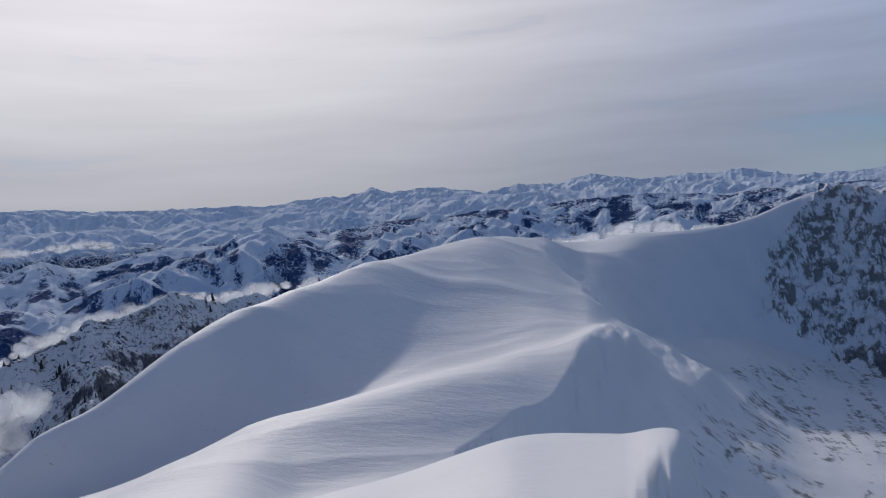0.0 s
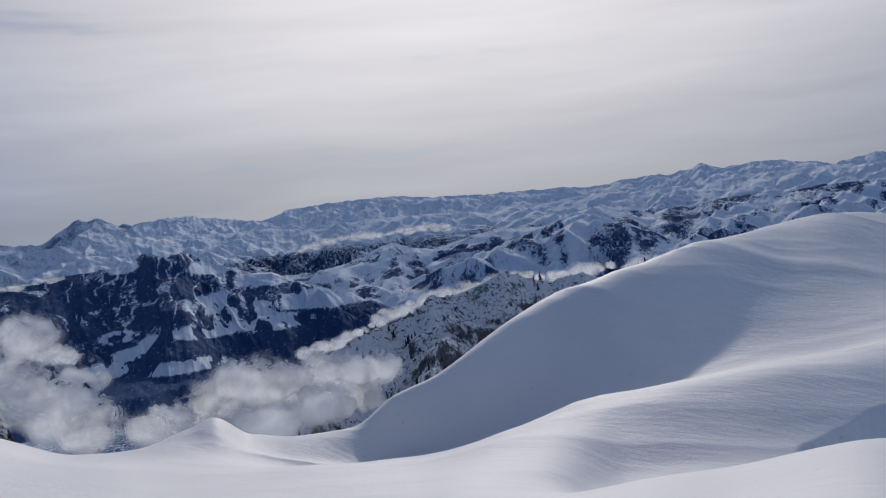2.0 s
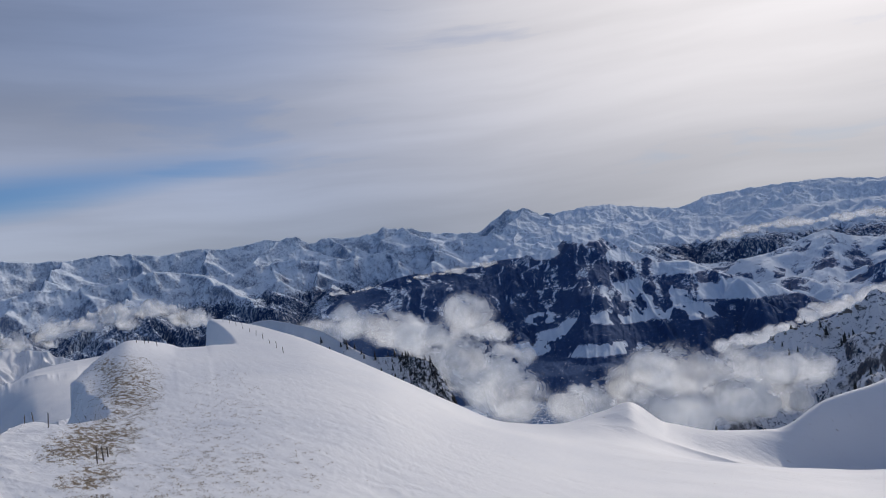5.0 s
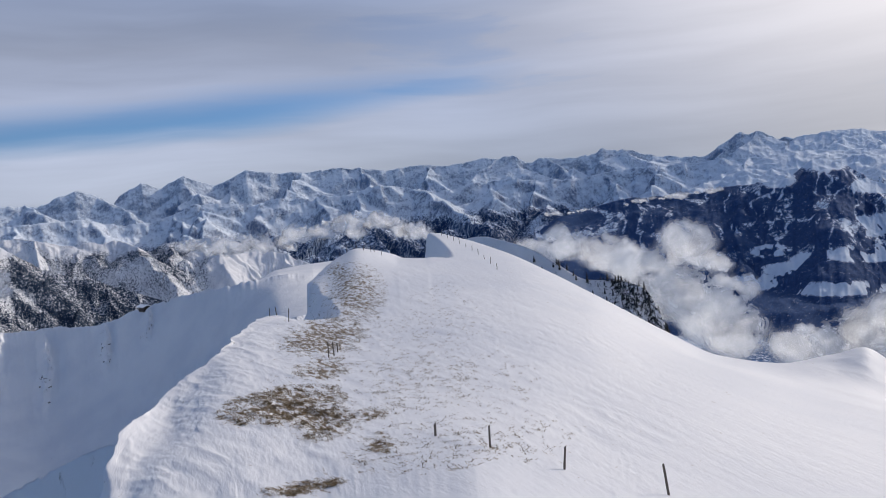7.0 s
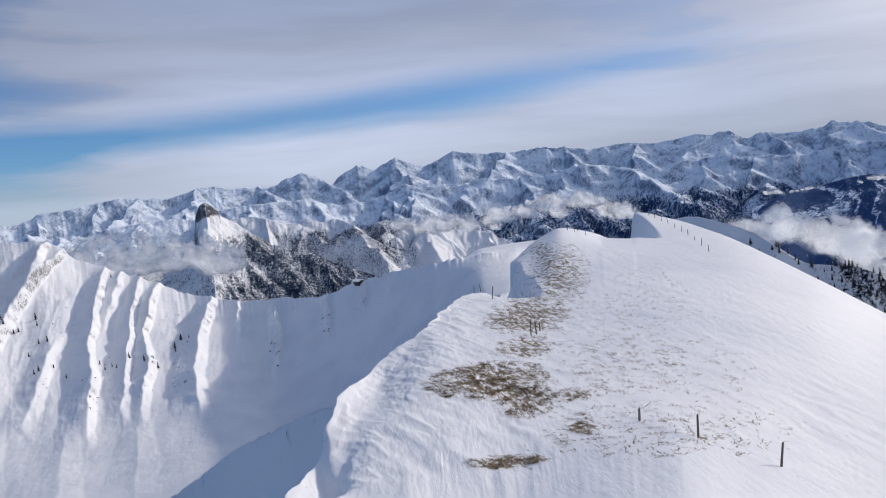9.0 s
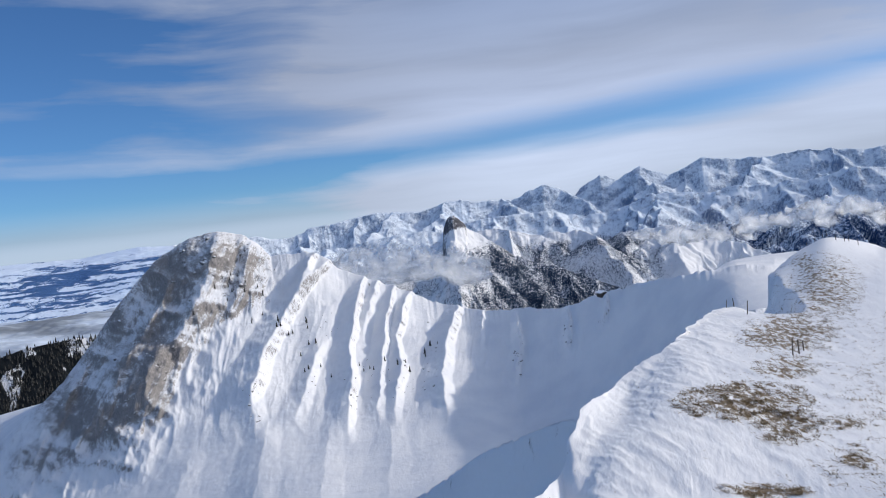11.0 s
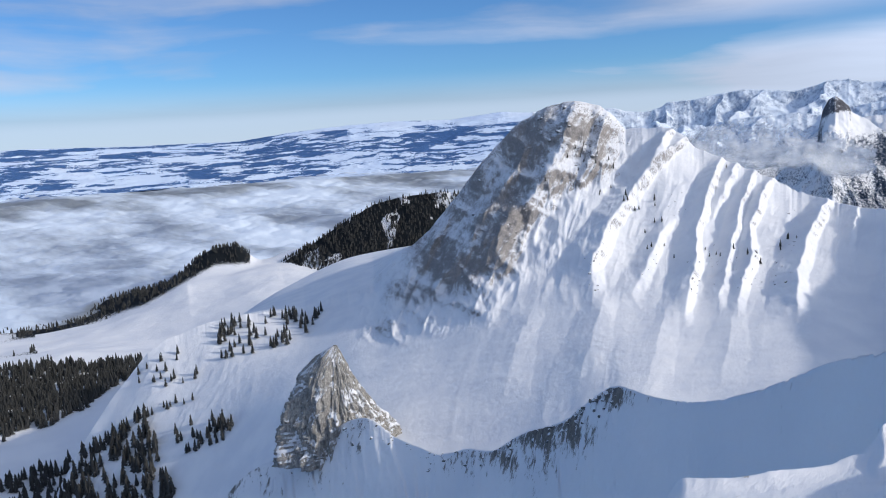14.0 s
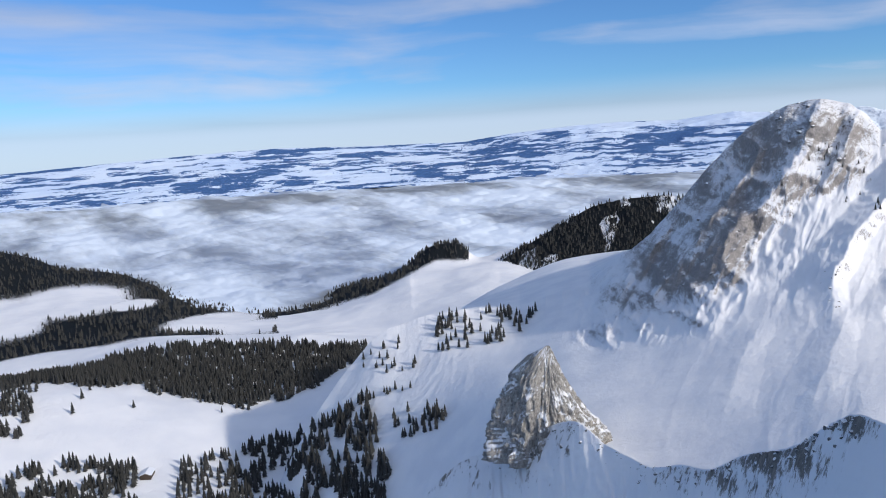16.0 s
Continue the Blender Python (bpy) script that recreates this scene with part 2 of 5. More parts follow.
def across(lines, az):
    """Distance and height of each of the plan's lines (az, distance, elevation) at the bearings az."""
    rs, zs = [], []
    for line in lines:
        a = np.array(line, float)
        a = a[np.argsort(a[:, 0])]
        rs.append(glide(az, a[:, 0], a[:, 1]))
        zs.append(glide(az, a[:, 0], lift(a[:, 1], a[:, 2])))
    return np.stack(rs, -1), np.stack(zs, -1)


def land(az, lines, rows):
    """A ground that passes through the plan's lines, which run from near to far; rows: how many steps between two lines."""
    r, z = across(lines, az)
    for k in range(1, r.shape[1]):
        r[:, k] = np.maximum(r[:, k], r[:, k - 1] + 1.0)
    m = slopes(r, z)
    out_r, out_z = [], []
    for k, count in enumerate(rows):
        h = (r[:, k + 1] - r[:, k])[:, None]
        s = (np.arange(count) / count)[None, :]
        if k == len(rows) - 1:
            s = np.linspace(0, 1, count)[None, :]
        out_r.append(r[:, k:k + 1] + s * h)
        out_z.append(((1 + 2 * s) * (1 - s) ** 2) * z[:, k:k + 1] + s * (1 - s) ** 2 * h * m[:, k:k + 1]
                     + s * s * (3 - 2 * s) * z[:, k + 1:k + 2] + s * s * (s - 1) * h * m[:, k + 1:k + 2])
    return np.concatenate(out_r, 1), np.concatenate(out_z, 1)


def blot(az, el, spots):
    """1 inside the ovals (bearing, elevation, half width, half height), 0 outside, soft at the rim."""
    out = np.zeros_like(az + el)
    for a, e, wa, we in spots:
        d = np.sqrt(((az - a) / wa) ** 2 + ((el - e) / we) ** 2)
        out = np.maximum(out, np.clip(1.6 - d * 1.1, 0, 1))
    return out


def spur_range(s, t, zc, zf, deep, along, spacing, seed, side=(0.5, 0.9), fall=(0.22, 0.5), peaks=1.0, wall=0.75, knob=0.25, shady=None, forks=2, turn=1.0):
    """Heights of a range: the crest sends down ridges that fork into lesser ones, and lower peaks stand before it;
    each ridge is a roof with its own pitches, so that lit and shaded facets meet in sharp edges.
    shady: pitches of the sides turned from the sun; forks: how often ridges fork; turn: how far they swing from the straight way down.
    s, t: metres along the crest and out from it; zc, zf, deep: crest, foot and depth of the range along the crest."""
    rng = random.Random(seed)
    drop = (zc - zf)[:, None]
    for k, share in ((1.1, 0.20), (4.5, 0.06)):
        s = s + share * spacing * (fbm(s / spacing * k, t / spacing * k, 4, 0.5, seed + 9) - 0.5) * 2
        t = t + share * spacing * (fbm(s / spacing * k + 40, t / spacing * k, 4, 0.5, seed + 13) - 0.5) * 2
    t = np.maximum(t, 0)
    z = np.maximum(zc[:, None] - wall * t, zf[:, None] + 0.10 * drop * fbm(s / spacing, t / spacing, 4, seed=seed + 3))

    def ridge(s0, t0, z0, way, long, slope, depth):
        """One roof from (s0, t0, z0) along the way, with knobs on it and lesser roofs to both sides."""
        reach = long + 1.2 * spacing
        lo, hi = np.searchsorted(along, [s0 - reach, s0 + reach])
        if hi - lo < 2:
            return
        ss, tt = s[lo:hi] - s0, t[lo:hi] - t0
        q = ss * math.sin(way) + tt * math.cos(way)
        e = ss * math.cos(way) - tt * math.sin(way)
        pitch = knob * spacing * rng.uniform(0.2, 0.5)
        wave, off = spacing * rng.uniform(0.35, 0.7), rng.random()

        def top(q):
            saw = np.abs(((q / wave + off) % 1.0) - 0.5) * 2
            return z0 - slope * q + pitch * (saw - abs((off % 1.0) - 0.5) * 2) * np.clip(q / wave, 0, 1)

        left, right = rng.uniform(*side), rng.uniform(*(shady or side))
        steep = np.where(e > 0, right, left) * np.abs(e)
        past = np.maximum(q - long, 0)
        z[lo:hi] = np.maximum(z[lo:hi], np.where(q > 0, top(q) - steep - 0.8 * past, z0 + 0.9 * q - 0.9 * np.abs(e)))
        if depth:
            for _ in range(3):
                qb = rng.uniform(0.15, 0.85) * long
                ridge(s0 + qb * math.sin(way), t0 + qb * math.cos(way), float(top(np.array([qb]))[0]),
                      way + rng.choice((-1, 1)) * rng.uniform(0.7, 1.3), 0.55 * long * rng.uniform(0.7, 1.2), rng.uniform(*fall) * 1.35, depth - 1)

    at = along[0]
    while at < along[-1]:
        i = min(int(np.searchsorted(along, at)), len(along) - 1)
        ridge(float(along[i]), 0.0, float(zc[i]), rng.uniform(-turn, turn), float(deep[i]) * rng.uniform(0.4, 0.9), rng.uniform(*fall), forks)
        at += spacing * rng.uniform(0.6, 1.3)
    for _ in range(int(peaks * (along[-1] - along[0]) / spacing)):
        at = rng.uniform(along[0], along[-1])
        i = min(int(np.searchsorted(along, at)), len(along) - 1)
        far, d = rng.uniform(0.2, 0.85), float(zc[i] - zf[i])
        high = float(zf[i]) + d * ((1 - far) * rng.uniform(0.75, 0.95) + 0.10)
        first = rng.uniform(0, 6.28)
        for k in range(4):
            ridge(at, far * float(deep[i]), high, first + 1.57 * k + rng.uniform(-0.5, 0.5), spacing * rng.uniform(0.6, 1.4), rng.uniform(*fall) * 1.2, forks - 1)
    return z


def mountain(name, crest, foot_r, foot_z, mat, step=0.08, rows=70, relief=0.30, size=300.0, long=0.55, detail=0.5, jag=3.0, jag_size=25.0,
             hollow=1.3, back=0.5, seed=0, sharp=True, lean=0.0, ribs=(), woods=None, bare=None, crest_share=0.5, fade=0.6, spurs=0.0, crag=0.0, **more):
    """A range: a crest along the plan's line, a face of branching spurs and gullies down to its foot, and a slope behind.
    foot_r: the foot's distance as a share of the crest's, or a line of (az, distance); foot_z: its height, or a line of (az, height).
    relief: how far the spurs stand out, as a share of the drop; size: how far apart they are, in metres; long: how much they are drawn out
    down the slope; ribs: single spurs along lines of (az, el), with the width in degrees of the sunlit and of the shaded side, and a height."""
    c = np.array(crest, float)
    c = c[np.argsort(c[:, 0])]
    az = np.arange(c[0, 0], c[-1, 0] + step / 2, step)
    curve = np.interp if sharp else glide
    rc = glide(az, c[:, 0], c[:, 2])
    zc = curve(az, c[:, 0], lift(c[:, 2], c[:, 1]))
    along = np.radians(az) * rc
    teeth = jag * (ridged(along / jag_size, np.zeros_like(along), 4, 0.6, seed + 50) - 0.5)
    if spurs:
        zc = zc + teeth
    rf = rc * foot_r if np.isscalar(foot_r) else glide(az, *zip(*sorted(foot_r)))
    zf = np.full_like(az, foot_z) if np.isscalar(foot_z) else glide(az, *zip(*sorted(foot_z)))
    v = np.linspace(0, 1, rows)[None, :] ** 1.2
    r = rc[:, None] + (rf - rc)[:, None] * v
    drop = (zc - zf)[:, None]
    if not np.isscalar(hollow):
        hollow = glide(az, *zip(*sorted(hollow)))[:, None]
    # away from the crest its teeth and notches even out
    soft = np.convolve(np.pad(zc, 30, mode="edge"), np.hanning(61) / np.hanning(61).sum(), mode="valid")
    top = soft[:, None] + (zc - soft)[:, None] * np.exp(-7 * v)
    z = top - (top - zf[:, None]) * (1 - (1 - v) ** hollow)
    env = np.minimum(1, v * 6.0) ** 0.7 * np.clip(1 - fade * v, 0.06, 1)
    s = along[:, None] + lean * (rc[:, None] - r)
    t = (rc[:, None] - r) * long
    wx = s + 0.35 * size * (fbm(s / size * 1.3, t / size * 1.3, 4, seed=seed + 9) - 0.5) * 2
    wt = t + 0.35 * size * (fbm(s / size * 1.3 + 40, t / size * 1.3, 4, seed=seed + 13) - 0.5) * 2
    shape = ridged(wx / size, wt / size, 7, detail, seed)
    if spurs:
        z = spur_range(along[:, None] + 0 * r, rc[:, None] - r, zc, zf, rc - rf, along, spurs, seed, **more)
    z = z + relief * drop * (shape - crest_share) * env
    if not spurs:
        z = z + teeth[:, None] * np.exp(-14 * v)
    if spurs:
        sink = np.clip((v - 0.9) / 0.1, 0, 1)
        z = z * (1 - sink) + (zf[:, None] - 25) * sink
    if not ribs:
        z = np.minimum(z, EYE + r * ((zc - EYE) / rc)[:, None])
    el = np.degrees(np.arctan2(z - EYE, r))
    for line, sunny, shady, high in ribs:
        a, e = zip(*line)
        k = (e[0] - el) / (e[0] - e[-1])
        track = np.interp(-el, [-q for q in e], a)
        wave = 0.55 * (fbm(el * 0.9 + a[0], az[:, None] * 0.15, 4, 0.6, seed) - 0.5) + 0.16 * (fbm(el * 4.0, az[:, None] * 2.5, 3, 0.6, seed + 3) - 0.5)
        d = az[:, None] - (track + wave)
        spread = 0.55 + 0.55 * np.clip(k, 0, 1)
        tent = np.clip(1 - np.where(d < 0, -d / sunny, d / shady) / spread, 0, 1)
        ends = np.clip(k * 5 + 0.3, 0, 1) * np.clip((1.10 - k) * 3.0, 0, 1) * (1 + min(0.7, 5.0 / high) * (fbm(el * 1.3 + 7 * a[0], az[:, None] * 0.4, 3, 0.6, seed + 6) - 0.5))
        r, z = r - 0.8 * high * tent * ends, z + 0.45 * high * tent * ends
    if crag:
        el = np.degrees(np.arctan2(z - EYE, r))
        rock = np.clip(bare(az[:, None], el, s, v, z, shape), 0, 0.8) * np.clip(v * 25, 0, 1)
        block = ridged(az[:, None] * 0.55 + el * 0.30, el * 0.42 - az[:, None] * 0.22, 4, 0.5, seed + 71) - 0.5
        r, z = r - crag * rock * block, z + 0.4 * crag * rock * block
    x, y = polar(az[:, None], r)
    # the far side
    w = np.linspace(0, 1, 9)[None, 1:]
    rb = rc[:, None] + back * (rc - rf)[:, None] * w + 20 * w
    zb = zc[:, None] - drop * w
    xb, yb = polar(az[:, None], rb)
    marks = {}
    el = np.degrees(np.arctan2(z - EYE, r))
    for mark, rule in (("woods", woods), ("bare", bare)):
        if rule:
            share = np.broadcast_to(rule(az[:, None], el, s, v, z, shape), z.shape)
            marks[mark] = np.concatenate([np.repeat(share[:, :1], 8, 1), share], 1)
    x, y, z = (np.concatenate([b[:, ::-1], a], 1) for a, b in ((x, xb), (y, yb), (z, zb)))
    return sheet(name, x, y, z, mat, **marks)


PACKED = snow_ground()
# distant snow, with the blue of the haze put into its colour
HAZY_SNOW = ((0.83, 0.90, 0.98), (0.76, 0.85, 0.96))
CRAGS = alpine("crags_and_snow", 14, rock=(0.20, 0.19, 0.18), rock_at=(1.05, 1.25))
FLUTES = alpine("fluted_snow_face", 5, rock=(0.31, 0.30, 0.30), rock_at=(1.06, 1.30), speck=3.6, bump=0.6)
LIMESTONE = alpine("pale_limestone", 7, rock=(0.41, 0.40, 0.38), rock_at=(0.66, 0.95), speck=2.8, bump=0.9)
ROCKY_WOODS = alpine("rocky_ridge_with_trees", 24, rock=(0.12, 0.125, 0.145), rock_at=(0.74, 1.04), wood_colour=(0.022, 0.034, 0.055), grain_size=0.45)
# rock and woods of the middle range are tinted blue for haze
HAZY_MID_SNOW = alpine("mid_range", 60, rock=(0.07, 0.095, 0.155), rock_at=(0.46, 0.9), wood_colour=(0.018, 0.040, 0.095), speck=2.2, snow_tones=HAZY_SNOW)
# forest colour is a haze blue that stands in for the air between
HAZY_WOODS = alpine("wooded_mountain", 60, rock=(0.06, 0.085, 0.14), rock_at=(0.95, 1.2), snow_tones=HAZY_SNOW, wood_colour=(0.028, 0.060, 0.14))
# far rock painted haze blue, spread wide to dim the shaded snow
HAZY_FRONT_ROCK = alpine("front_peaks", 55, rock=(0.12, 0.17, 0.29), rock_at=(0.18, 0.72), speck=1.6, wood_colour=(0.018, 0.040, 0.095), snow_tones=HAZY_SNOW)
HAZY_HIGH_ROCK = alpine("high_peaks", 70, rock=(0.16, 0.235, 0.38), rock_at=(0.14, 0.72), speck=1.6, snow_tones=HAZY_SNOW)
HAZY_HIGH_SNOW = alpine("high_range", 70, rock=(0.09, 0.12, 0.18), rock_at=(0.66, 1.05), speck=2.2, snow_tones=HAZY_SNOW)
# woods and fields carry the haze's blue in their base colours
HAZY_HILLS = alpine("low_hills", 60, rock=(0.06, 0.09, 0.16), rock_at=(0.9, 1.2), wood_colour=(0.045, 0.098, 0.22), snow_tones=((0.68, 0.79, 0.95), (0.58, 0.71, 0.92)))
# valley woods and snow lightened and blued as if under haze
HAZY_VALLEY = alpine("valley_floor", 60, rock=(0.06, 0.07, 0.09), rock_at=(0.9, 1.2), wood_colour=(0.040, 0.085, 0.18), snow_tones=HAZY_SNOW)
NEAR_WOODS = alpine("spruce_hillside", 12, rock=(0.1, 0.1, 0.1), rock_at=(0.9, 1.2), wood_colour=(0.010, 0.012, 0.014))

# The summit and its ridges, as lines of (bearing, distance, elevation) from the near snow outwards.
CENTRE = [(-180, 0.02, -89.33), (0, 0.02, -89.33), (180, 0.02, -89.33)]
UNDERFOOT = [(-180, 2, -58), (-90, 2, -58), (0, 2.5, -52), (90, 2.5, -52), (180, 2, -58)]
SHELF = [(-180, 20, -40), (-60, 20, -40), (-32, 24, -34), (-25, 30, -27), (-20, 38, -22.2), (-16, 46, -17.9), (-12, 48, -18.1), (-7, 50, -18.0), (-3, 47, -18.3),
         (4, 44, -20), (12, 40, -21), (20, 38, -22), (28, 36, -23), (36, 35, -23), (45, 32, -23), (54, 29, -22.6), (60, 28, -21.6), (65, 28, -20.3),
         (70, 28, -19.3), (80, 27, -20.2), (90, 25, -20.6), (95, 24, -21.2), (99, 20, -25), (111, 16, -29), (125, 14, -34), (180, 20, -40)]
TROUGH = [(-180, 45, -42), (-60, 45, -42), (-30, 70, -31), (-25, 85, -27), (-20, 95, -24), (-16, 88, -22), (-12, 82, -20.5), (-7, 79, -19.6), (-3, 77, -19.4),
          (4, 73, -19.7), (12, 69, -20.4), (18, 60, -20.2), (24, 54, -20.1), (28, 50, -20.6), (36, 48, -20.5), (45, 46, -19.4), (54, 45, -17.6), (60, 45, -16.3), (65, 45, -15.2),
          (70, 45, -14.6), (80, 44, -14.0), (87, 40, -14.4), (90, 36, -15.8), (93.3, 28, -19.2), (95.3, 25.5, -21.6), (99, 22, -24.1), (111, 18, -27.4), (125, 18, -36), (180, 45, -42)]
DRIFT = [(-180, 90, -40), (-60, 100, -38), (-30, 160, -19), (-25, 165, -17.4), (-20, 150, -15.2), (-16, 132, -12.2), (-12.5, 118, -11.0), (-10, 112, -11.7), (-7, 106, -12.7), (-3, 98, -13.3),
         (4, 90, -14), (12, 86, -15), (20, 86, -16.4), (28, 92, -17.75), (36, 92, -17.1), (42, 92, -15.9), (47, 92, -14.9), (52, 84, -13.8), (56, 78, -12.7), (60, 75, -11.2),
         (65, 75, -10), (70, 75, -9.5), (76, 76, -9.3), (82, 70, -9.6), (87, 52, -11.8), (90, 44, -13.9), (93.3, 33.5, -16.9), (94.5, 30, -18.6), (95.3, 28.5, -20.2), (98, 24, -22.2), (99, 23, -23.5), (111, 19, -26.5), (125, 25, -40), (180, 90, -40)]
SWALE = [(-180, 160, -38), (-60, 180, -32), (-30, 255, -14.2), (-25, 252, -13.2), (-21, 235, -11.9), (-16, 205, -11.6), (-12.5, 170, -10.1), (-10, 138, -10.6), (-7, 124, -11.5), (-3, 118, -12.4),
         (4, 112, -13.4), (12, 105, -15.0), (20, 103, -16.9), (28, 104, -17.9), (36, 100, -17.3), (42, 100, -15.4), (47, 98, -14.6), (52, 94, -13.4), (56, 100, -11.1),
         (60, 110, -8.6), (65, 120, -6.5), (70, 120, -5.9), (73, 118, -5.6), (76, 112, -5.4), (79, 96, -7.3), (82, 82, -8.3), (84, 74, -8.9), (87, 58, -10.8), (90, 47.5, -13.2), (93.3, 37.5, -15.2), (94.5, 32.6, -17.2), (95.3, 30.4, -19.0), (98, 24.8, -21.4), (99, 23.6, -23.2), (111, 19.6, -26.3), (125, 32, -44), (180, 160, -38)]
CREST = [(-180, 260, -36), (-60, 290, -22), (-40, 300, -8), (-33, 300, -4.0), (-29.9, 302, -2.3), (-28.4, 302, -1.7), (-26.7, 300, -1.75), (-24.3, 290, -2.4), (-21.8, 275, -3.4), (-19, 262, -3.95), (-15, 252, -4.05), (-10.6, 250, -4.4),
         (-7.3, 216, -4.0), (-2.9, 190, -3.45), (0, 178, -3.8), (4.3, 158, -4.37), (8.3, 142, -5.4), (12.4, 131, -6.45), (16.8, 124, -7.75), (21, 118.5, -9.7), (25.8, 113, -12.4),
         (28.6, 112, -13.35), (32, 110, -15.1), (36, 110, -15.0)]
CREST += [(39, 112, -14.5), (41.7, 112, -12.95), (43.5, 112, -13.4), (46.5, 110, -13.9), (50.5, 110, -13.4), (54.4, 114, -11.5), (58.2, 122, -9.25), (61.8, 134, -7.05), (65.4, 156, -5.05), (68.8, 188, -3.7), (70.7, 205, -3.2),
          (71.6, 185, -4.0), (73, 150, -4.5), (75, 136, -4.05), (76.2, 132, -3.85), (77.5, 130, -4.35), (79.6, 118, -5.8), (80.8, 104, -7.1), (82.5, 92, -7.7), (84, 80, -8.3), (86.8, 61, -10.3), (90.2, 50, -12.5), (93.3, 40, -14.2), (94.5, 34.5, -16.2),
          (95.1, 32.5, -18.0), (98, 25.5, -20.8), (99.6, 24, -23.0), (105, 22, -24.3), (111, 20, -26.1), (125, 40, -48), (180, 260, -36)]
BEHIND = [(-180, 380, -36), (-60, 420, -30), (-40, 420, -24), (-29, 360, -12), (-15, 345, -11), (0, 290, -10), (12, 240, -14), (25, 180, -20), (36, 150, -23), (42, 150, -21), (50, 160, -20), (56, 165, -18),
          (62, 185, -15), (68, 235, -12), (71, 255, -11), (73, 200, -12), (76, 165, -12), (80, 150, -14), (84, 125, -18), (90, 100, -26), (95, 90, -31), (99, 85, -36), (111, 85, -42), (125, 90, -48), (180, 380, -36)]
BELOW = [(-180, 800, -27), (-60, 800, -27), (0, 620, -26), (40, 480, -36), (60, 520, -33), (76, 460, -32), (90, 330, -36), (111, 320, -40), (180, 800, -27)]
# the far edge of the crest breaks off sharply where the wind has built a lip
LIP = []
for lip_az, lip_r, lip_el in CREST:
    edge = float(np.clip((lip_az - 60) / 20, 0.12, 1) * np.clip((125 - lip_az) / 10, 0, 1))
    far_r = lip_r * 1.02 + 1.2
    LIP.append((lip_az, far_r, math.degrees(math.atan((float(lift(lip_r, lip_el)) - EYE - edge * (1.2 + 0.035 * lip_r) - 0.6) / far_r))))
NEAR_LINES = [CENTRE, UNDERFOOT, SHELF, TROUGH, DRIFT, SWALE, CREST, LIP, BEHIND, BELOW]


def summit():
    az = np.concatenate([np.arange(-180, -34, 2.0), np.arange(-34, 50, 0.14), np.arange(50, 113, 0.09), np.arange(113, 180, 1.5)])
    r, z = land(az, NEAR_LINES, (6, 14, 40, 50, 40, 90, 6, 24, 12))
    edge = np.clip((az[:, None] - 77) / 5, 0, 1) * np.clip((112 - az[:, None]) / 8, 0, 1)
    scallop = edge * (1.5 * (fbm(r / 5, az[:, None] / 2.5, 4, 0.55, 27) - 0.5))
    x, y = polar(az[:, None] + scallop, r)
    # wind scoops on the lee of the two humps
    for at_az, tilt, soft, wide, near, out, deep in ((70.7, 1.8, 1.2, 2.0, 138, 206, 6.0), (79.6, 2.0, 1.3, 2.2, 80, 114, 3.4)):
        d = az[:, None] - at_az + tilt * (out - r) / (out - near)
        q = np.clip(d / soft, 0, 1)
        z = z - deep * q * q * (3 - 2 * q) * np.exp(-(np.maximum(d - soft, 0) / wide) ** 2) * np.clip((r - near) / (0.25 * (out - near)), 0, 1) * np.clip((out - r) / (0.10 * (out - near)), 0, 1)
    el = np.degrees(np.arctan2(z - EYE, r))
    a = az[:, None] + 0 * r

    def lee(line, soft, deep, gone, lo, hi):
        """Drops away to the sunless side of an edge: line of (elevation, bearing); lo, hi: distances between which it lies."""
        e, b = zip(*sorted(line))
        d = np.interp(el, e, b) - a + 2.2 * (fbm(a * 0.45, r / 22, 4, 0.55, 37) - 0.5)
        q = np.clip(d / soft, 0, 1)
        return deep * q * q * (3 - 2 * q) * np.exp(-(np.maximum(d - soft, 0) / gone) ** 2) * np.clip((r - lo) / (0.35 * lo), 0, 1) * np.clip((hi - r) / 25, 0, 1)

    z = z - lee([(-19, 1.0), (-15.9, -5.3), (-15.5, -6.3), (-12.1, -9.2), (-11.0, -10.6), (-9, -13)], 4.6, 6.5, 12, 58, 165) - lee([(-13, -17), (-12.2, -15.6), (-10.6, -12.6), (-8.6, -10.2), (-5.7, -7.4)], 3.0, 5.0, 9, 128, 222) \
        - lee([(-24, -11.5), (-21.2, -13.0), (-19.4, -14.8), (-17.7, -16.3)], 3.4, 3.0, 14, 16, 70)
    # sastrugi and blown crust on the open ridge, long soft drifts elsewhere
    ridge = np.exp(-((az[:, None] - 85) / 10) ** 2) * np.clip((r - 14) / 10, 0, 1) * np.clip((150 - r) / 60, 0, 1)
    u, w = x * 0.94 + y * 0.34, -x * 0.34 + y * 0.94
    crust = ridged(u / 9.0 + 1.2 * fbm(u / 14, w / 14, 3, seed=73), w / 2.2 + 2.6 * fbm(u / 11, w / 11, 3, seed=74), 4, 0.5, 4) - 0.5 + 0.45 * (ridged(u / 2.6 + 0.8 * fbm(u / 4, w / 4, 2, seed=31), w / 0.7, 3, 0.5, 14) - 0.5)
    drift = fbm(u / 26, w / 60, 3, 0.5, 8) - 0.5
    far = np.clip((r - 30) / 80, 0, 1) * np.clip((420 - r) / 60, 0, 1)
    sunny = np.clip((48 - az[:, None]) / 10, 0, 1)
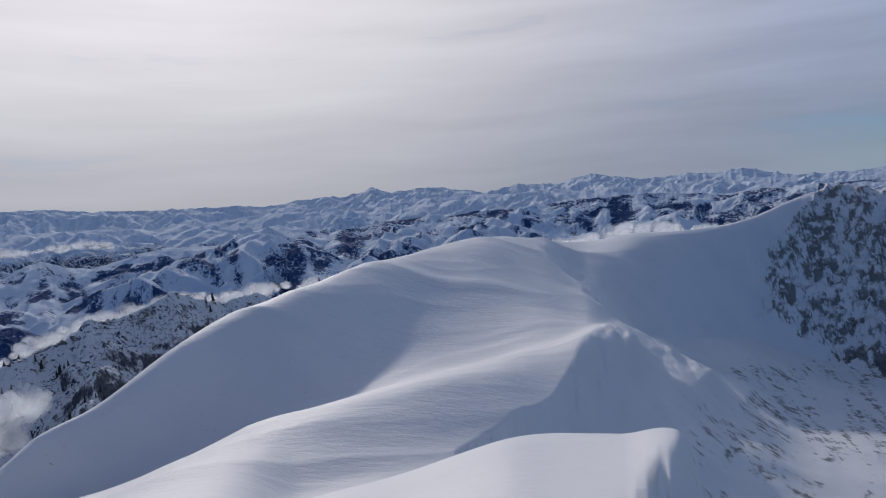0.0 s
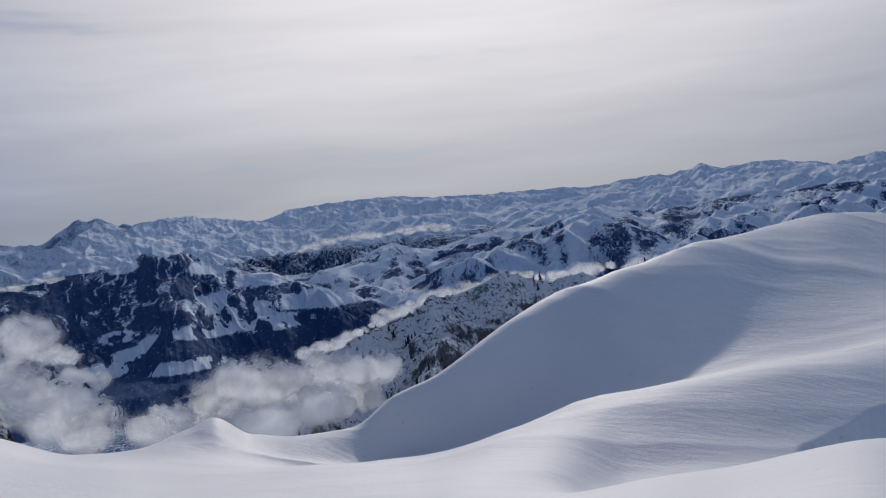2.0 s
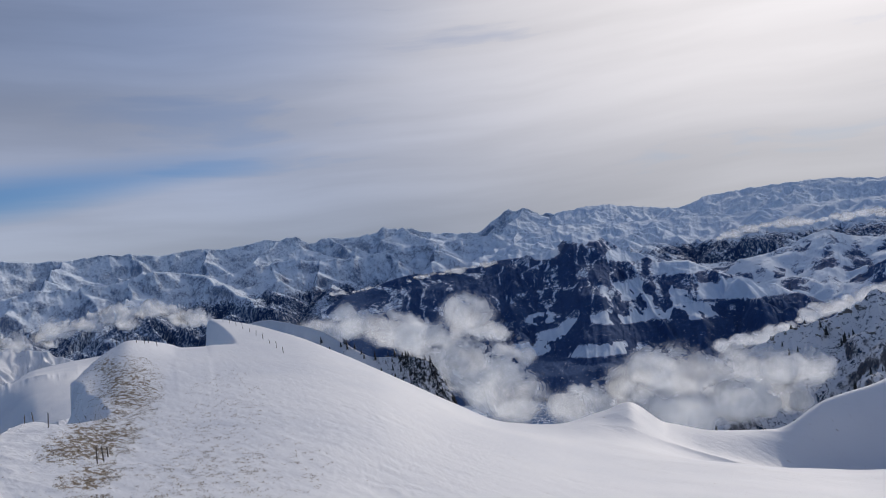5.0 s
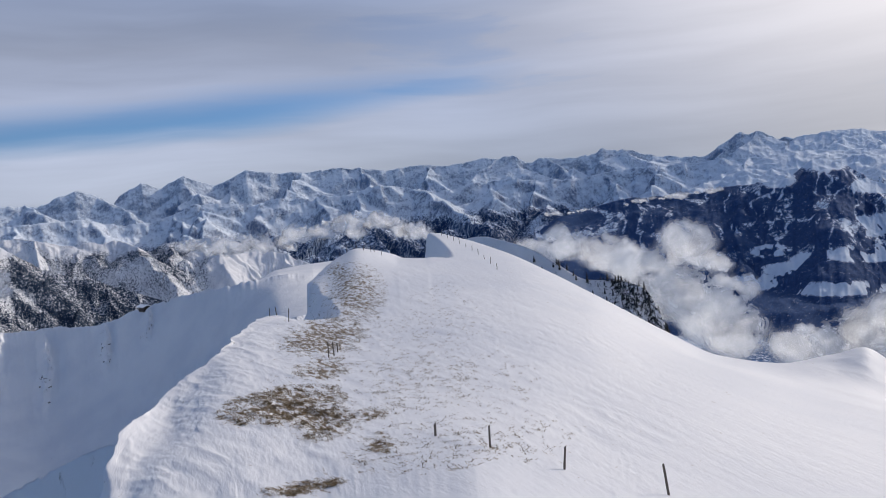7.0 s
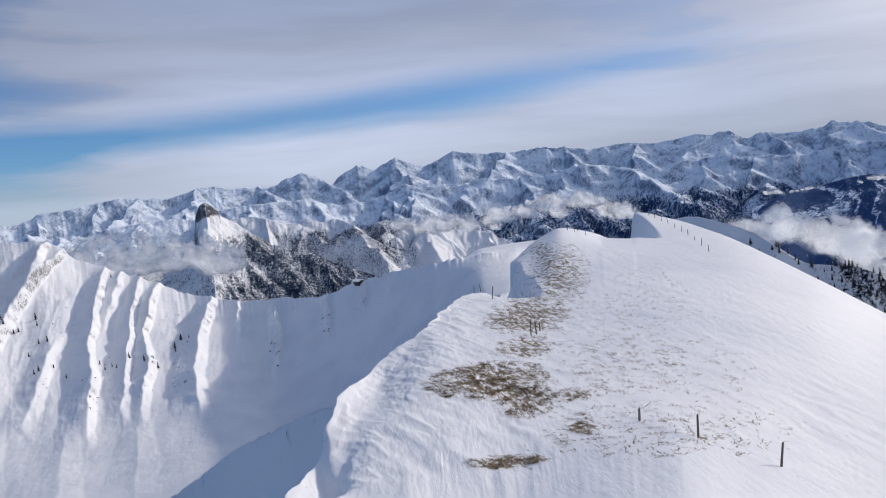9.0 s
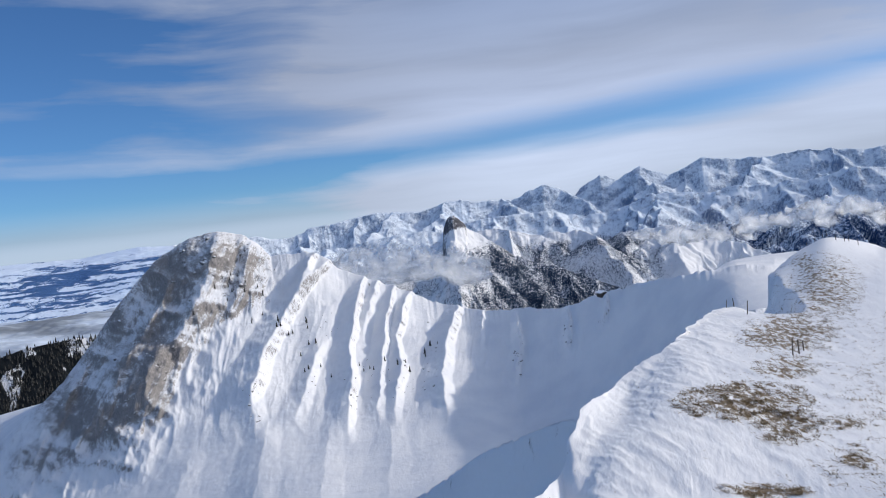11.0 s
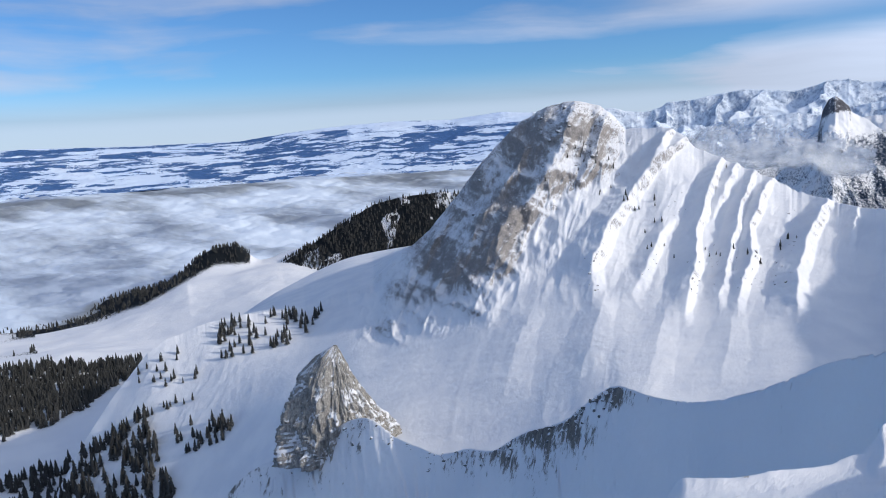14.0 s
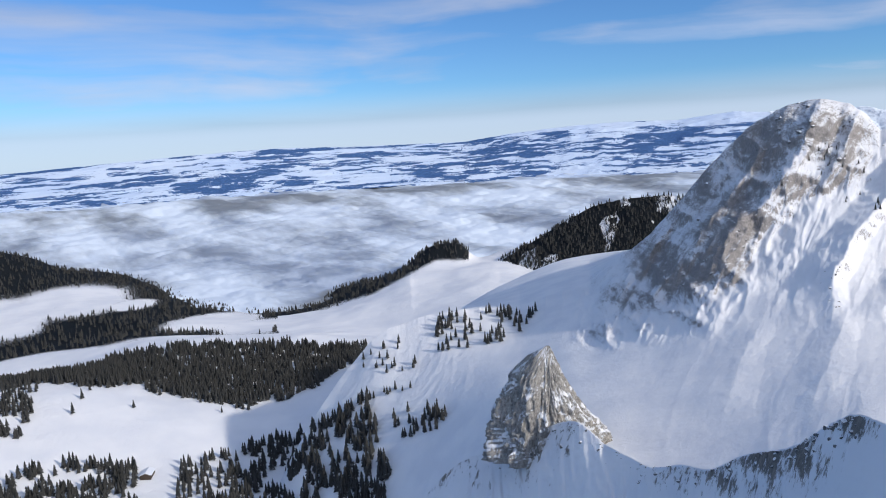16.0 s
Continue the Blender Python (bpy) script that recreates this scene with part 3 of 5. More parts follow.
    z = z + 0.19 * crust * ridge + (0.25 + 1.5 * far * sunny) * drift + 0.12 * (ridged(u / 5.0 + 1.6 * fbm(u / 9, w / 9, 3, seed=71), w / 1.6 + 2.4 * fbm(u / 7, w / 7, 3, seed=72), 4, 0.55, 24) - 0.5) * np.clip((az[:, None] - 40) / 20, 0, 1) * np.clip((r - 12) / 10, 0, 1) * np.clip((130 - r) / 60, 0, 1)
    gusts = np.clip((fbm(u / 60, w / 35, 3, 0.5, 81) - 0.42) * 5, 0, 1)
    z = z + 0.55 * gusts * far * sunny * (ridged(w / 9 + 1.1 * fbm(u / 25, w / 18, 3, seed=82), u / 48 + 0.6 * fbm(u / 30, w / 30, 2, seed=83), 3, 0.5, 84) - 0.5)
    z = z + 1.2 * far * sunny * (ridged(w / 24 + 0.8 * fbm(u / 30, w / 30, 2, seed=5), u / 90, 3, 0.5, 9) - 0.5)
    el = np.degrees(np.arctan2(z - EYE, r))
    a = az[:, None] + 0 * r
    ragged = 2.2 * (fbm(a * 0.6, el * 0.6, 5, 0.6, 43) - 0.5)
    cliff = np.clip((np.interp(el + ragged, [-14.0, -13.0, -10.2, -6.0, -2.3, 0.0], [-31, -26, -21.6, -21.8, -25, -27]) - a + ragged) / 1.0, 0, 1) * np.clip((200 - np.abs(r - 260)) / 60, 0, 1)
    streaky = ridged((a * 0.9 - el) * 2.4 + 0.8 * fbm(a * 0.5, el * 0.5, 3, 0.5, 34), (a + el * 0.9) * 0.45, 4, 0.6, 33) * np.clip((fbm(a * 0.5, el * 0.6, 3, 0.6, 36) - 0.22) * 3, 0, 1)
    stony = cliff * (0.10 + 0.80 * ridged(a / 0.9 + el * 0.4, el / 1.5 - a * 0.3, 4, 0.6, 47)) + 0.74 * streaky * np.clip((-13 - a) / 6, 0, 1) * np.clip((-12 - el) / 2, 0, 1)
    z = z + cliff * 7.0 * (ridged(a / 1.1 + el * 0.25, el / 1.3, 5, 0.55, 41) - 0.5)
    patches = blot(a, el, [(82.6, -14.4, 3.8, 1.1), (79.8, -15.9, 1.8, 1.1), (76.6, -15.9, 1.2, 0.35), (76.4, -7.0, 2.0, 1.9), (79.2, -10.0, 2.8, 1.2), (81.6, -20.2, 2.6, 0.3), (75.8, -18.1, 0.9, 0.5), (79.5, -12.2, 1.6, 0.7), (77.6, -5.4, 0.9, 0.8)])
    open_ridge = blot(a, el, [(79.5, -9.0, 3.6, 4.6), (82, -14.4, 5.5, 2.0), (76, -13, 6, 3.5), (77, -18, 7, 2.4), (70, -12.5, 4.5, 4.0)])
    grassy = 0.60 * patches + 0.34 * open_ridge * fbm(u / 7, w / 2.2, 4, 0.6, 17) + 0.02 * open_ridge
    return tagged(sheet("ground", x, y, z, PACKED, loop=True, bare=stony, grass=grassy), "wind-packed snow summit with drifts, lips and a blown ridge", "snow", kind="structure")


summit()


def lowland():
    """The floor under all the ranges, out to the horizon."""
    az = np.arange(-180, 180, 0.5)
    r = np.interp(np.linspace(0, 11, 90), np.arange(12), np.array([60, 300, 700, 1100, 1500, 2000, 2600, 3200, 3800, 4300, 4700, 4950.0]))
    z = np.interp(np.linspace(0, 11, 90), np.arange(12), np.array([-330, -330, -380, -390, -380, -370, -350, -320, -280, -230, -180, -150.0]))
    x, y = polar(az[:, None], r[None, :])
    h = z[None, :] + 50 * (fbm(x / 400, y / 400, 4, seed=3) - 0.5)
    return tagged(sheet("ground_valley", x, y, h, HAZY_VALLEY, loop=True, woods=0.15 + 0.8 * fbm(x / 90, y / 90, 5, 0.6, 12)), "snowy valley floor with dark woods and fields", "ground", kind="structure")


lowland()

# ---------------------------------------------------------------- the bowl and the fluted ridge
SPUR = [(91, -15.2, 66), (94.5, -14.95, 78), (98.2, -15.8, 92), (101.5, -16.8, 106), (103.5, -17.8, 116), (106.5, -19.1, 131), (110.5, -20.0, 153), (113.5, -19.7, 171), (115.8, -19.05, 185), (117.9, -20.1, 199),
        (119.7, -21.4, 212), (123.2, -22.4, 239), (125.8, -23.5, 258), (127.1, -23.3, 268), (130.2, -23.4, 291), (132.8, -22.2, 311), (134.8, -20.7, 325), (137.9, -21.2, 345), (141, -22.4, 364), (144.1, -23.2, 382), (146.3, -24.8, 394), (152, -31, 420)]
tagged(mountain("spur", SPUR, 0.6, [(91, -52), (106, -90), (116, -125), (126, -180), (135, -205), (146, -260), (152, -300)], CRAGS, step=0.1, rows=90, relief=0.10, size=34, long=0.9, jag=1.2, jag_size=6, back=0.8, seed=21, sharp=False,
                bare=lambda az, el, s, v, z, shape: 0.34 * np.exp(-v * 22) * np.clip((az - 104) / 8, 0.2, 1) + 0.24 * np.clip((az - 112) / 8, 0, 1) * shape + 0.26 * blot(az, el, [(135, -22.2, 3, 1.6), (116, -20, 1.2, 1.0), (120.5, -22.6, 3.0, 1.2), (140, -24, 6, 2.2), (126, -24.5, 5, 1.2)])),
       "shaded snowy spur with rock breaking through its crest", "mountain ridge")

FLUTED = [(78, -6.3, 380), (79.5, -5.5, 385), (82, -5.2, 392), (86.2, -5.56, 410), (89, -5.9, 432), (91.5, -6.3, 457), (94.4, -7.15, 486), (96.9, -6.75, 512), (99.4, -6.7, 540), (101.8, -6.2, 563), (103.5, -5.6, 577), (106.2, -4.2, 590),
          (108.6, -3.1, 600), (110.2, -2.3, 606), (111.3, -1.3, 610), (112.4, -0.73, 614), (114.9, -0.84, 622), (115.6, 0.06, 625), (116.6, 1.0, 628), (117.7, 1.18, 631), (118.8, 1.2, 634), (120.3, 1.08, 638), (121.4, 0.6, 640)]
FLUTED += [(122.7, -0.16, 642), (124.1, -1.5, 643), (125.5, -2.9, 644), (127.1, -4.86, 645), (129.3, -7.4, 646), (131.5, -9.0, 647), (133.7, -10.9, 647), (136.3, -11.6, 647), (138.9, -12.4, 647), (143.4, -12.4, 647), (146, -12.7, 647), (148.5, -13.3, 645), (150.2, -14.2, 640), (153, -17, 632), (155.5, -20, 620), (158.5, -25, 600)]
FANS = [([(122.0, -13.6), (123.2, -16.0), (124.6, -20.0)], 2.0, 3.0, 2.6), ([(116.6, -12.6), (117.6, -15.5), (119.0, -20.0)], 2.0, 2.6, 2.8), ([(112.2, -13.4), (113.0, -16.5), (114.2, -20.0)], 1.9, 2.4, 2.2),
        ([(107.6, -13.4), (108.0, -16.0), (108.8, -19.0)], 1.8, 2.2, 2.0)]
RIBS = FANS + [([(101.6, -6.1), (103.0, -9.0), (103.5, -11.2), (103.6, -13.6)], 0.75, 2.0, 14), ([(105.0, -4.6), (105.6, -5.6), (106.7, -8.4), (106.4, -10.0), (107.5, -13.4)], 0.55, 1.2, 11),
        ([(106.2, -3.9), (107.2, -7.0), (107.9, -9.9), (108.6, -13.0)], 0.5, 1.3, 11), ([(108.5, -3.1), (109.3, -5.6), (110.1, -8.9), (110.0, -10.5), (111.0, -13.8)], 0.5, 1.9, 13),
        ([(107.5, -3.4), (108.6, -6.4)], 0.5, 0.9, 7), ([(110.6, -1.6), (112.5, -3.3), (114.3, -5.3), (116.1, -7.8), (117.3, -10.2), (117.5, -12.4)], 0.9, 2.6, 14),
        ([(111.9, -1.0), (113.2, -3.8)], 0.6, 1.2, 8), ([(112.0, -7.4), (113.3, -10.0), (114.5, -12.6)], 0.8, 1.6, 6),
        ([(97.5, -7.2), (97.6, -9.5), (98.3, -12.3)], 0.32, 0.9, 7), ([(93.9, -7.1), (94.1, -10.4)], 0.3, 0.7, 5), ([(90.8, -6.4), (91.3, -8.6)], 0.3, 0.7, 5), ([(100.0, -6.6), (100.6, -9.5)], 0.3, 0.7, 4),
        ([(118.3, 1.0), (119.1, -1.5), (120.4, -4.4), (121.6, -6.1), (123.4, -7.4), (124.8, -9.2), (126.2, -12.6)], 2.6, 5.0, 19),
        ([(122.4, -3.0), (124.6, -6.4), (127.4, -10.0), (130.4, -13.4)], 1.0, 2.4, 8), ([(116.2, 0.2), (117.0, -2.6), (118.6, -5.6)], 0.8, 1.3, 8), ([(127.6, -6.0), (130.0, -9.6), (132.8, -13.6)], 0.8, 2.0, 6)]


def fluted_rock(az, el, s, v, z, shape):
    """The rocky peak, the cliffs under it, and stones that come through on the ribs."""
    peak = blot(az, el, [(118.6, 0.4, 3.2, 2.1), (116.6, -2.0, 2.4, 2.6), (121.3, -1.6, 2.0, 2.2), (119.8, -4.2, 2.4, 1.0)])
    cliffs = blot(az, el, [(124.4, -8.6, 1.6, 2.0), (125.6, -11.0, 2.4, 1.5), (128.6, -10.0, 1.8, 1.4), (130.8, -12.2, 2.0, 1.2), (132.8, -14.6, 1.8, 0.9), (129.4, -14.2, 1.8, 0.8), (123.2, -6.2, 1.3, 1.6), (126.6, -12.8, 2.2, 1.6), (124.0, -10.2, 1.6, 1.6)])
    flank = blot(az, el, [(126, -4.6, 2.2, 2.6), (129, -8.2, 2.4, 1.6)])
    streak = ridged(s / 16 + el * 0.4, el * 0.25, 4, 0.6, 77)
    dusted = np.clip((az - 120.5) / 2, 0, 1) * np.clip((137 - az) / 3, 0, 1) * np.clip((el - np.interp(az, [120, 126, 131, 136], [-8, -12, -15, -15.5])) / 1.5, 0, 1)
    grooves = ridged(az * 0.9 + el * 0.62, el * 0.3 - az * 0.2, 4, 0.6, 78)
    return 0.78 * peak * (0.5 + 0.6 * shape) + 0.74 * cliffs * (0.55 + 0.6 * streak) + 0.55 * flank * streak + 0.62 * dusted * grooves + 0.36 * np.clip((az - 114) / 6, 0, 1) * np.clip((el + 13) / 3, 0, 1)


tagged(mountain("fluted_mountain", FLUTED, [(78, 270), (86, 296), (92, 325), (98, 340), (103, 290), (110, 288), (115, 292), (120, 294), (125, 296), (130, 308), (135, 335), (140, 385), (158.5, 450)],
                [(78, -37), (82, -40), (84.5, -54), (87.5, -90), (92, -106), (98, -112), (103, -104), (110, -108), (115, -109), (120, -118), (125, -128), (130, -136), (135, -142), (140, -163), (150, -245), (158.5, -310)], FLUTES,
                step=0.06, rows=190, relief=0.085, fade=1.5, size=46, long=0.6, detail=0.5, jag=2.5, jag_size=14, hollow=[(78, 1.5), (86, 1.6), (92, 1.8), (98, 2.2), (104, 2.7), (112, 2.8), (120, 2.5), (130, 1.9), (140, 1.4), (158, 1.3)], back=0.8, seed=5, lean=-0.3, ribs=RIBS, crag=14.0, bare=fluted_rock),
       "fluted snow ridge rising to a grey rocky peak", "mountain")

# ---------------------------------------------------------------- the northern side valley
N0 = [(118, 300, -34), (140, 300, -36), (190, 300, -38)]
N1 = [(118, 560, -24), (140, 600, -24.5), (150, 600, -24.5), (160, 620, -24), (176, 640, -23), (190, 640, -23)]
N2 = [(118, 760, -17.5), (140, 800, -17.3), (150, 800, -18.2), (157, 830, -18.0), (165, 850, -16.6), (173, 900, -14.8), (190, 900, -14.5)]
N3 = [(118, 1050, -14), (140, 1050, -13.6), (150, 1060, -14.5), (158, 1060, -14.0), (165, 1080, -13.3), (173, 1150, -13.4), (190, 1150, -13.5)]
N4 = [(118, 1300, -12.5), (134, 1300, -11.2), (142, 1300, -12.2), (150, 1300, -13.2), (160, 1300, -12.8), (165, 1400, -11.8), (173, 1500, -11.2), (190, 1500, -11.2)]
N5 = [(118, 1750, -10.5), (134, 1750, -10.3), (140, 1750, -9.2), (145, 1780, -9.0), (150, 1760, -10.2), (157, 1800, -11.4), (162, 1900, -10.4), (168, 1900, -9.0), (174, 2000, -8.0), (190, 2000, -8.0)]
N6 = [(118, 1950, -10.5), (137, 1950, -8.9), (139.2, 1950, -8.1), (141.7, 1920, -8.6), (143.6, 1900, -7.4), (145, 1900, -7.5), (148, 1900, -9.3), (152.3, 1900, -10.2), (156.7, 2000, -11.2), (160.4, 2200, -9.9), (164.2, 2300, -8.8), (167.7, 2350, -7.6), (170.8, 2350, -6.9), (172.7, 2350, -5.9), (174.3, 2350, -5.4), (178, 2350, -4.8), (190, 2350, -5)]
N7 = [(118, 2500, -12), (150, 2500, -13), (190, 2900, -11)]


def north_valley():
    az = np.arange(118, 190, 0.12)
    r, z = land(az, [N0, N1, N2, N3, N4, N5, N6, N7], (30, 40, 30, 40, 40, 12, 8))
    x, y = polar(az[:, None], r)
    z = z + 14 * (fbm(x / 130, y / 130, 4, seed=6) - 0.5) * np.clip((r - 450) / 200, 0, 1)
    el = np.degrees(np.arctan2(z - EYE, r))
    a = az[:, None] + 0 * r
    edge = np.interp(az, [142, 145, 150, 157], [-7.7, -7.6, -9.8, -11.3])[:, None]
    trees = 1.0 * np.clip(1.5 - np.abs(el - edge + 0.3) / 0.75, 0, 1) * (az < 158)[:, None] * (az > 142.5)[:, None] * (r > 1600)
    west = (az > 157)[:, None] * np.clip((r - 1250) / 80, 0, 1)
    open_land = blot(a, el, [(170.5, -9.2, 3.6, 1.0), (174.5, -9.8, 2.5, 1.3), (172.5, -12.9, 3.2, 0.6), (161.5, -11.7, 3.4, 0.55), (158.5, -12.4, 3.0, 0.5), (166.8, -9.9, 1.6, 0.35)])
    trees = np.maximum(trees, west * (1.0 - 1.1 * open_land)) + 0.25 * (fbm(x / 60, y / 60, 4, 0.6, 19) - 0.5)
    return tagged(sheet("ground_north", x, y, z, NEAR_WOODS, woods=trees), "snow-covered alpine pastures between spruce woods", "ground", kind="structure")


north_valley()
DARK_HILL = [(126, -4.9, 1850), (128.2, -4.6, 1850), (131.3, -4.8, 1850), (133.3, -5.2, 1850), (135.5, -6.3, 1840), (137.5, -7.5, 1830), (140, -8.7, 1820), (142, -11, 1800)]
tagged(mountain("wooded_hill", DARK_HILL, 0.87, -330, NEAR_WOODS, step=0.1, rows=50, relief=0.15, size=70, jag=6, jag_size=10, seed=31,
                woods=lambda az, el, s, v, z, shape: 1.0 - 0.9 * blot(az, el, [(127.2, -5.0, 1.5, 0.7)]) - 0.55 * (fbm(s / 35, v * 5, 3, seed=2) > 0.6)), "dark spruce-covered hill with a snow cap", "hill")

# ---------------------------------------------------------------- middle distance, turning from the sun's side to the north
PEAK_RIDGE = [(6, -5.9, 900), (8.7, -5.6, 900), (11.1, -6.1, 900), (13.1, -5.8, 900), (15.9, -6.2, 900), (18.2, -5.5, 890), (19.3, -5.15, 880), (21.2, -6.1, 870), (23.1, -6.6, 860), (25.2, -6.2, 850), (27, -7.4, 840), (28.4, -7.9, 830), (30.4, -8.3, 820), (34.4, -10.2, 790), (38, -13, 770), (42, -17, 750)]
tagged(mountain("rocky_ridge", PEAK_RIDGE, 0.62, -270, ROCKY_WOODS, step=0.06, rows=130, relief=0.10, crest_share=0.6, size=60, spurs=110, fall=(0.35, 0.7), side=(0.6, 1.0), long=1.0, detail=0.56, jag=6, jag_size=14, seed=41,
                woods=lambda az, el, s, v, z, shape: 0.10 + 0.45 * fbm(s / 22, v * 7, 4, 0.6, 4) * np.clip((az - 8) / 8, 0, 1),
                bare=lambda az, el, s, v, z, shape: 0.55 * (shape - 0.2) + 0.25), "jagged rocky ridge dusted with snow and trees", "mountain ridge")

SHOULDER = [(50.5, -15, 430), (52.4, -13.2, 440), (53.8, -12.2, 450), (54.5, -10.4, 460), (55.5, -8.5, 470), (57.4, -7.8, 480), (59.4, -7.6, 490), (61.7, -6.2, 500), (63.3, -5.1, 520), (65.5, -4.2, 540), (67, -3.8, 560), (69, -4.1, 570), (72, -5.5, 580)]
tagged(mountain("wooded_shoulder", SHOULDER, 0.75, -170, NEAR_WOODS, step=0.1, rows=50, relief=0.10, size=50, jag=1, seed=51, sharp=False,
                woods=lambda az, el, s, v, z, shape: 0.34 * np.clip((60.5 - az) / 3, 0, 1) + 0.3 * fbm(s / 10, v * 6, 3, seed=3)), "shaded snowy shoulder edged with spruces", "mountain ridge")

FOREST_MTN = [(63, -3.6, 2500), (61, -2.9, 2550), (59.7, -2.75, 2600), (57.2, -2.1, 2650), (54.7, -1.85, 2650), (51.4, -1.85, 2650), (48.9, -1.77, 2650), (45.5, -1.5, 2600), (44.1, -0.3, 2650), (42.4, -0.35, 2650), (40.8, -1.7, 2600), (38.3, -3.2, 2500), (36.2, -3.3, 2450), (34.3, -4.4, 2400), (31, -5.5, 2300), (27, -7.5, 2200), (22, -9.5, 2150)]
def forest_cover(az, el, s, v, z, shape):
    """Woods all over, streaked by snow gullies, with pastures on the crest and low down."""
    gully = ridged(s / 42 + 2.4 * fbm(s / 90, v * 9, 4, seed=8), el * 0.55, 3, 0.5, 15)
    open_low = blot(az, el, [(47.9, -8.4, 1.7, 0.45), (46.0, -7.6, 1.3, 0.4), (47.0, -6.3, 1.0, 0.35), (44.8, -7.2, 0.9, 0.5), (40.5, -5.0, 1.6, 0.6), (38.0, -5.6, 2.2, 0.7), (41.0, -6.8, 2.2, 0.45), (36.5, -6.9, 2.2, 0.5), (43.0, -9.0, 2.5, 0.4), (34.5, -5.6, 1.8, 0.5)])
    crest = blot(az, el, [(43.2, -0.3, 1.7, 0.75), (46.2, -1.6, 0.9, 0.4), (40.2, -2.4, 1.4, 0.4), (36.5, -3.6, 2.0, 0.5), (32, -5.6, 3, 0.6)])
    return 0.78 - 0.34 * np.clip((gully - 0.62) * 5, 0, 1) * np.clip((el + 7.5) / 2, 0, 1) - 1.1 * open_low * (fbm(s / 60, v * 15, 4, seed=5) > 0.49) - 1.1 * crest


tagged(mountain("forest_mountain", FOREST_MTN, 0.66, -345, HAZY_WOODS, step=0.06, rows=150, relief=0.12, crest_share=0.55, size=120, spurs=300, side=(0.5, 0.8), wall=0.42, fall=(0.3, 0.5), peaks=0.5, jag=8, jag_size=60, seed=64, woods=forest_cover), "dark forested mountain with snow gullies and clearings", "mountain")

HILLS = [(42, -2.2, 3050), (39, -2.5, 3050), (36.2, -3.4, 3000), (33.1, -3.6, 3000), (30.6, -3.3, 3000), (27.5, -2.28, 3000), (24.7, -3.1, 3000), (20.4, -2.26, 3050), (16.2, -2.31, 3050), (14.1, -1.72, 3050), (12.4, -1.28, 3050), (10.4, -1.5, 3050), (8, -1.97, 3050), (5, -1.8, 3050), (0, -1.5, 3050), (-5, -1.5, 3050), (-10, -1.3, 3100), (-15, -1.2, 3100), (-20, -1.5, 3100), (-26, -1.4, 3100), (-34, -1.5, 3100)]
tagged(mountain("wooded_upland", HILLS, 0.70, -360, HAZY_WOODS, step=0.065, rows=120, relief=0.10, crest_share=0.55, size=120, spurs=240, side=(0.22, 0.5), fall=(0.12, 0.3), wall=0.36, peaks=2.0, jag=10, jag_size=60, seed=71,
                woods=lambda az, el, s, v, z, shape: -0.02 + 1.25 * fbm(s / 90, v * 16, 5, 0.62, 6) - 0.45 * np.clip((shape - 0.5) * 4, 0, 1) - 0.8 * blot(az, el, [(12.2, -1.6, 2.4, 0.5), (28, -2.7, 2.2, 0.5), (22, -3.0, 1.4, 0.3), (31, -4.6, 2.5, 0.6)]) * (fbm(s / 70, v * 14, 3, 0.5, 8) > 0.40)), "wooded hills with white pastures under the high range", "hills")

STOCK = [(79, -5, 2250), (81.2, -3.7, 2300), (83.7, -3.0, 2350), (85.9, -1.9, 2350), (87.4, -2.0, 2350), (89.4, -2.0, 2350), (91, -2.2, 2350), (92.6, -1.4, 2350), (93.4, -1.5, 2350), (95.9, -1.45, 2350), (98.3, -0.75, 2400), (100.3, -0.75, 2400), (102.0, -1.3, 2400), (104, -2.8, 2400), (107, -4.2, 2350), (112, -6, 2300)]
tagged(mountain("rugged_ridge", STOCK, 0.78, -310, ROCKY_WOODS, step=0.055, rows=120, relief=0.10, crest_share=0.55, size=90, spurs=165, peaks=1.6, side=(0.6, 1.0), fall=(0.3, 0.6), jag=6, jag_size=30, seed=81,
                woods=lambda az, el, s, v, z, shape: np.clip((-2.0 - el) / 1.8, 0, 0.22) + 0.52 * fbm(s / 55, v * 9, 4, 0.6, 7) - 0.30 * np.clip((89 - az) / 4, 0, 1)), "rugged snow ridges with scattered trees", "mountain")
TOOTH = [(106, -5.5, 2000), (104.5, -4.0, 2000), (103, -2.7, 2000), (102.45, -1.7, 2000), (102.2, -0.3, 2000), (101.85, 0.42, 2000), (101.45, 0.6, 2000), (101.1, 0.35, 2000), (100.7, -0.05, 2000), (100.5, -0.45, 2000), (99.6, -1.0, 2000), (98.4, -2.0, 1990), (96.9, -3.0, 1980), (95.3, -3.5, 1970), (93, -4.6, 1950), (90, -6.0, 1900), (86, -8, 1850)]
tagged(mountain("tooth_mountain", TOOTH, 0.83, -300, ROCKY_WOODS, step=0.05, rows=110, relief=0.10, crest_share=0.6, size=80, spurs=140, side=(0.6, 1.0), fall=(0.35, 0.6), jag=3, jag_size=25, seed=85,
                woods=lambda az, el, s, v, z, shape: np.clip((-1.4 - el) / 1.6, 0, 0.36) + 0.48 * fbm(s / 60, v * 9, 4, 0.6, 7) - 0.2 * np.clip((az - 99) / 2, 0, 1),
                bare=lambda az, el, s, v, z, shape: 0.55 * np.clip((el - np.interp(az, [99.8, 100.6, 102.6], [-0.35, -0.45, -0.85])) * 4, 0, 1) + 0.1), "snowy mountain crowned by a square rock tooth", "mountain")

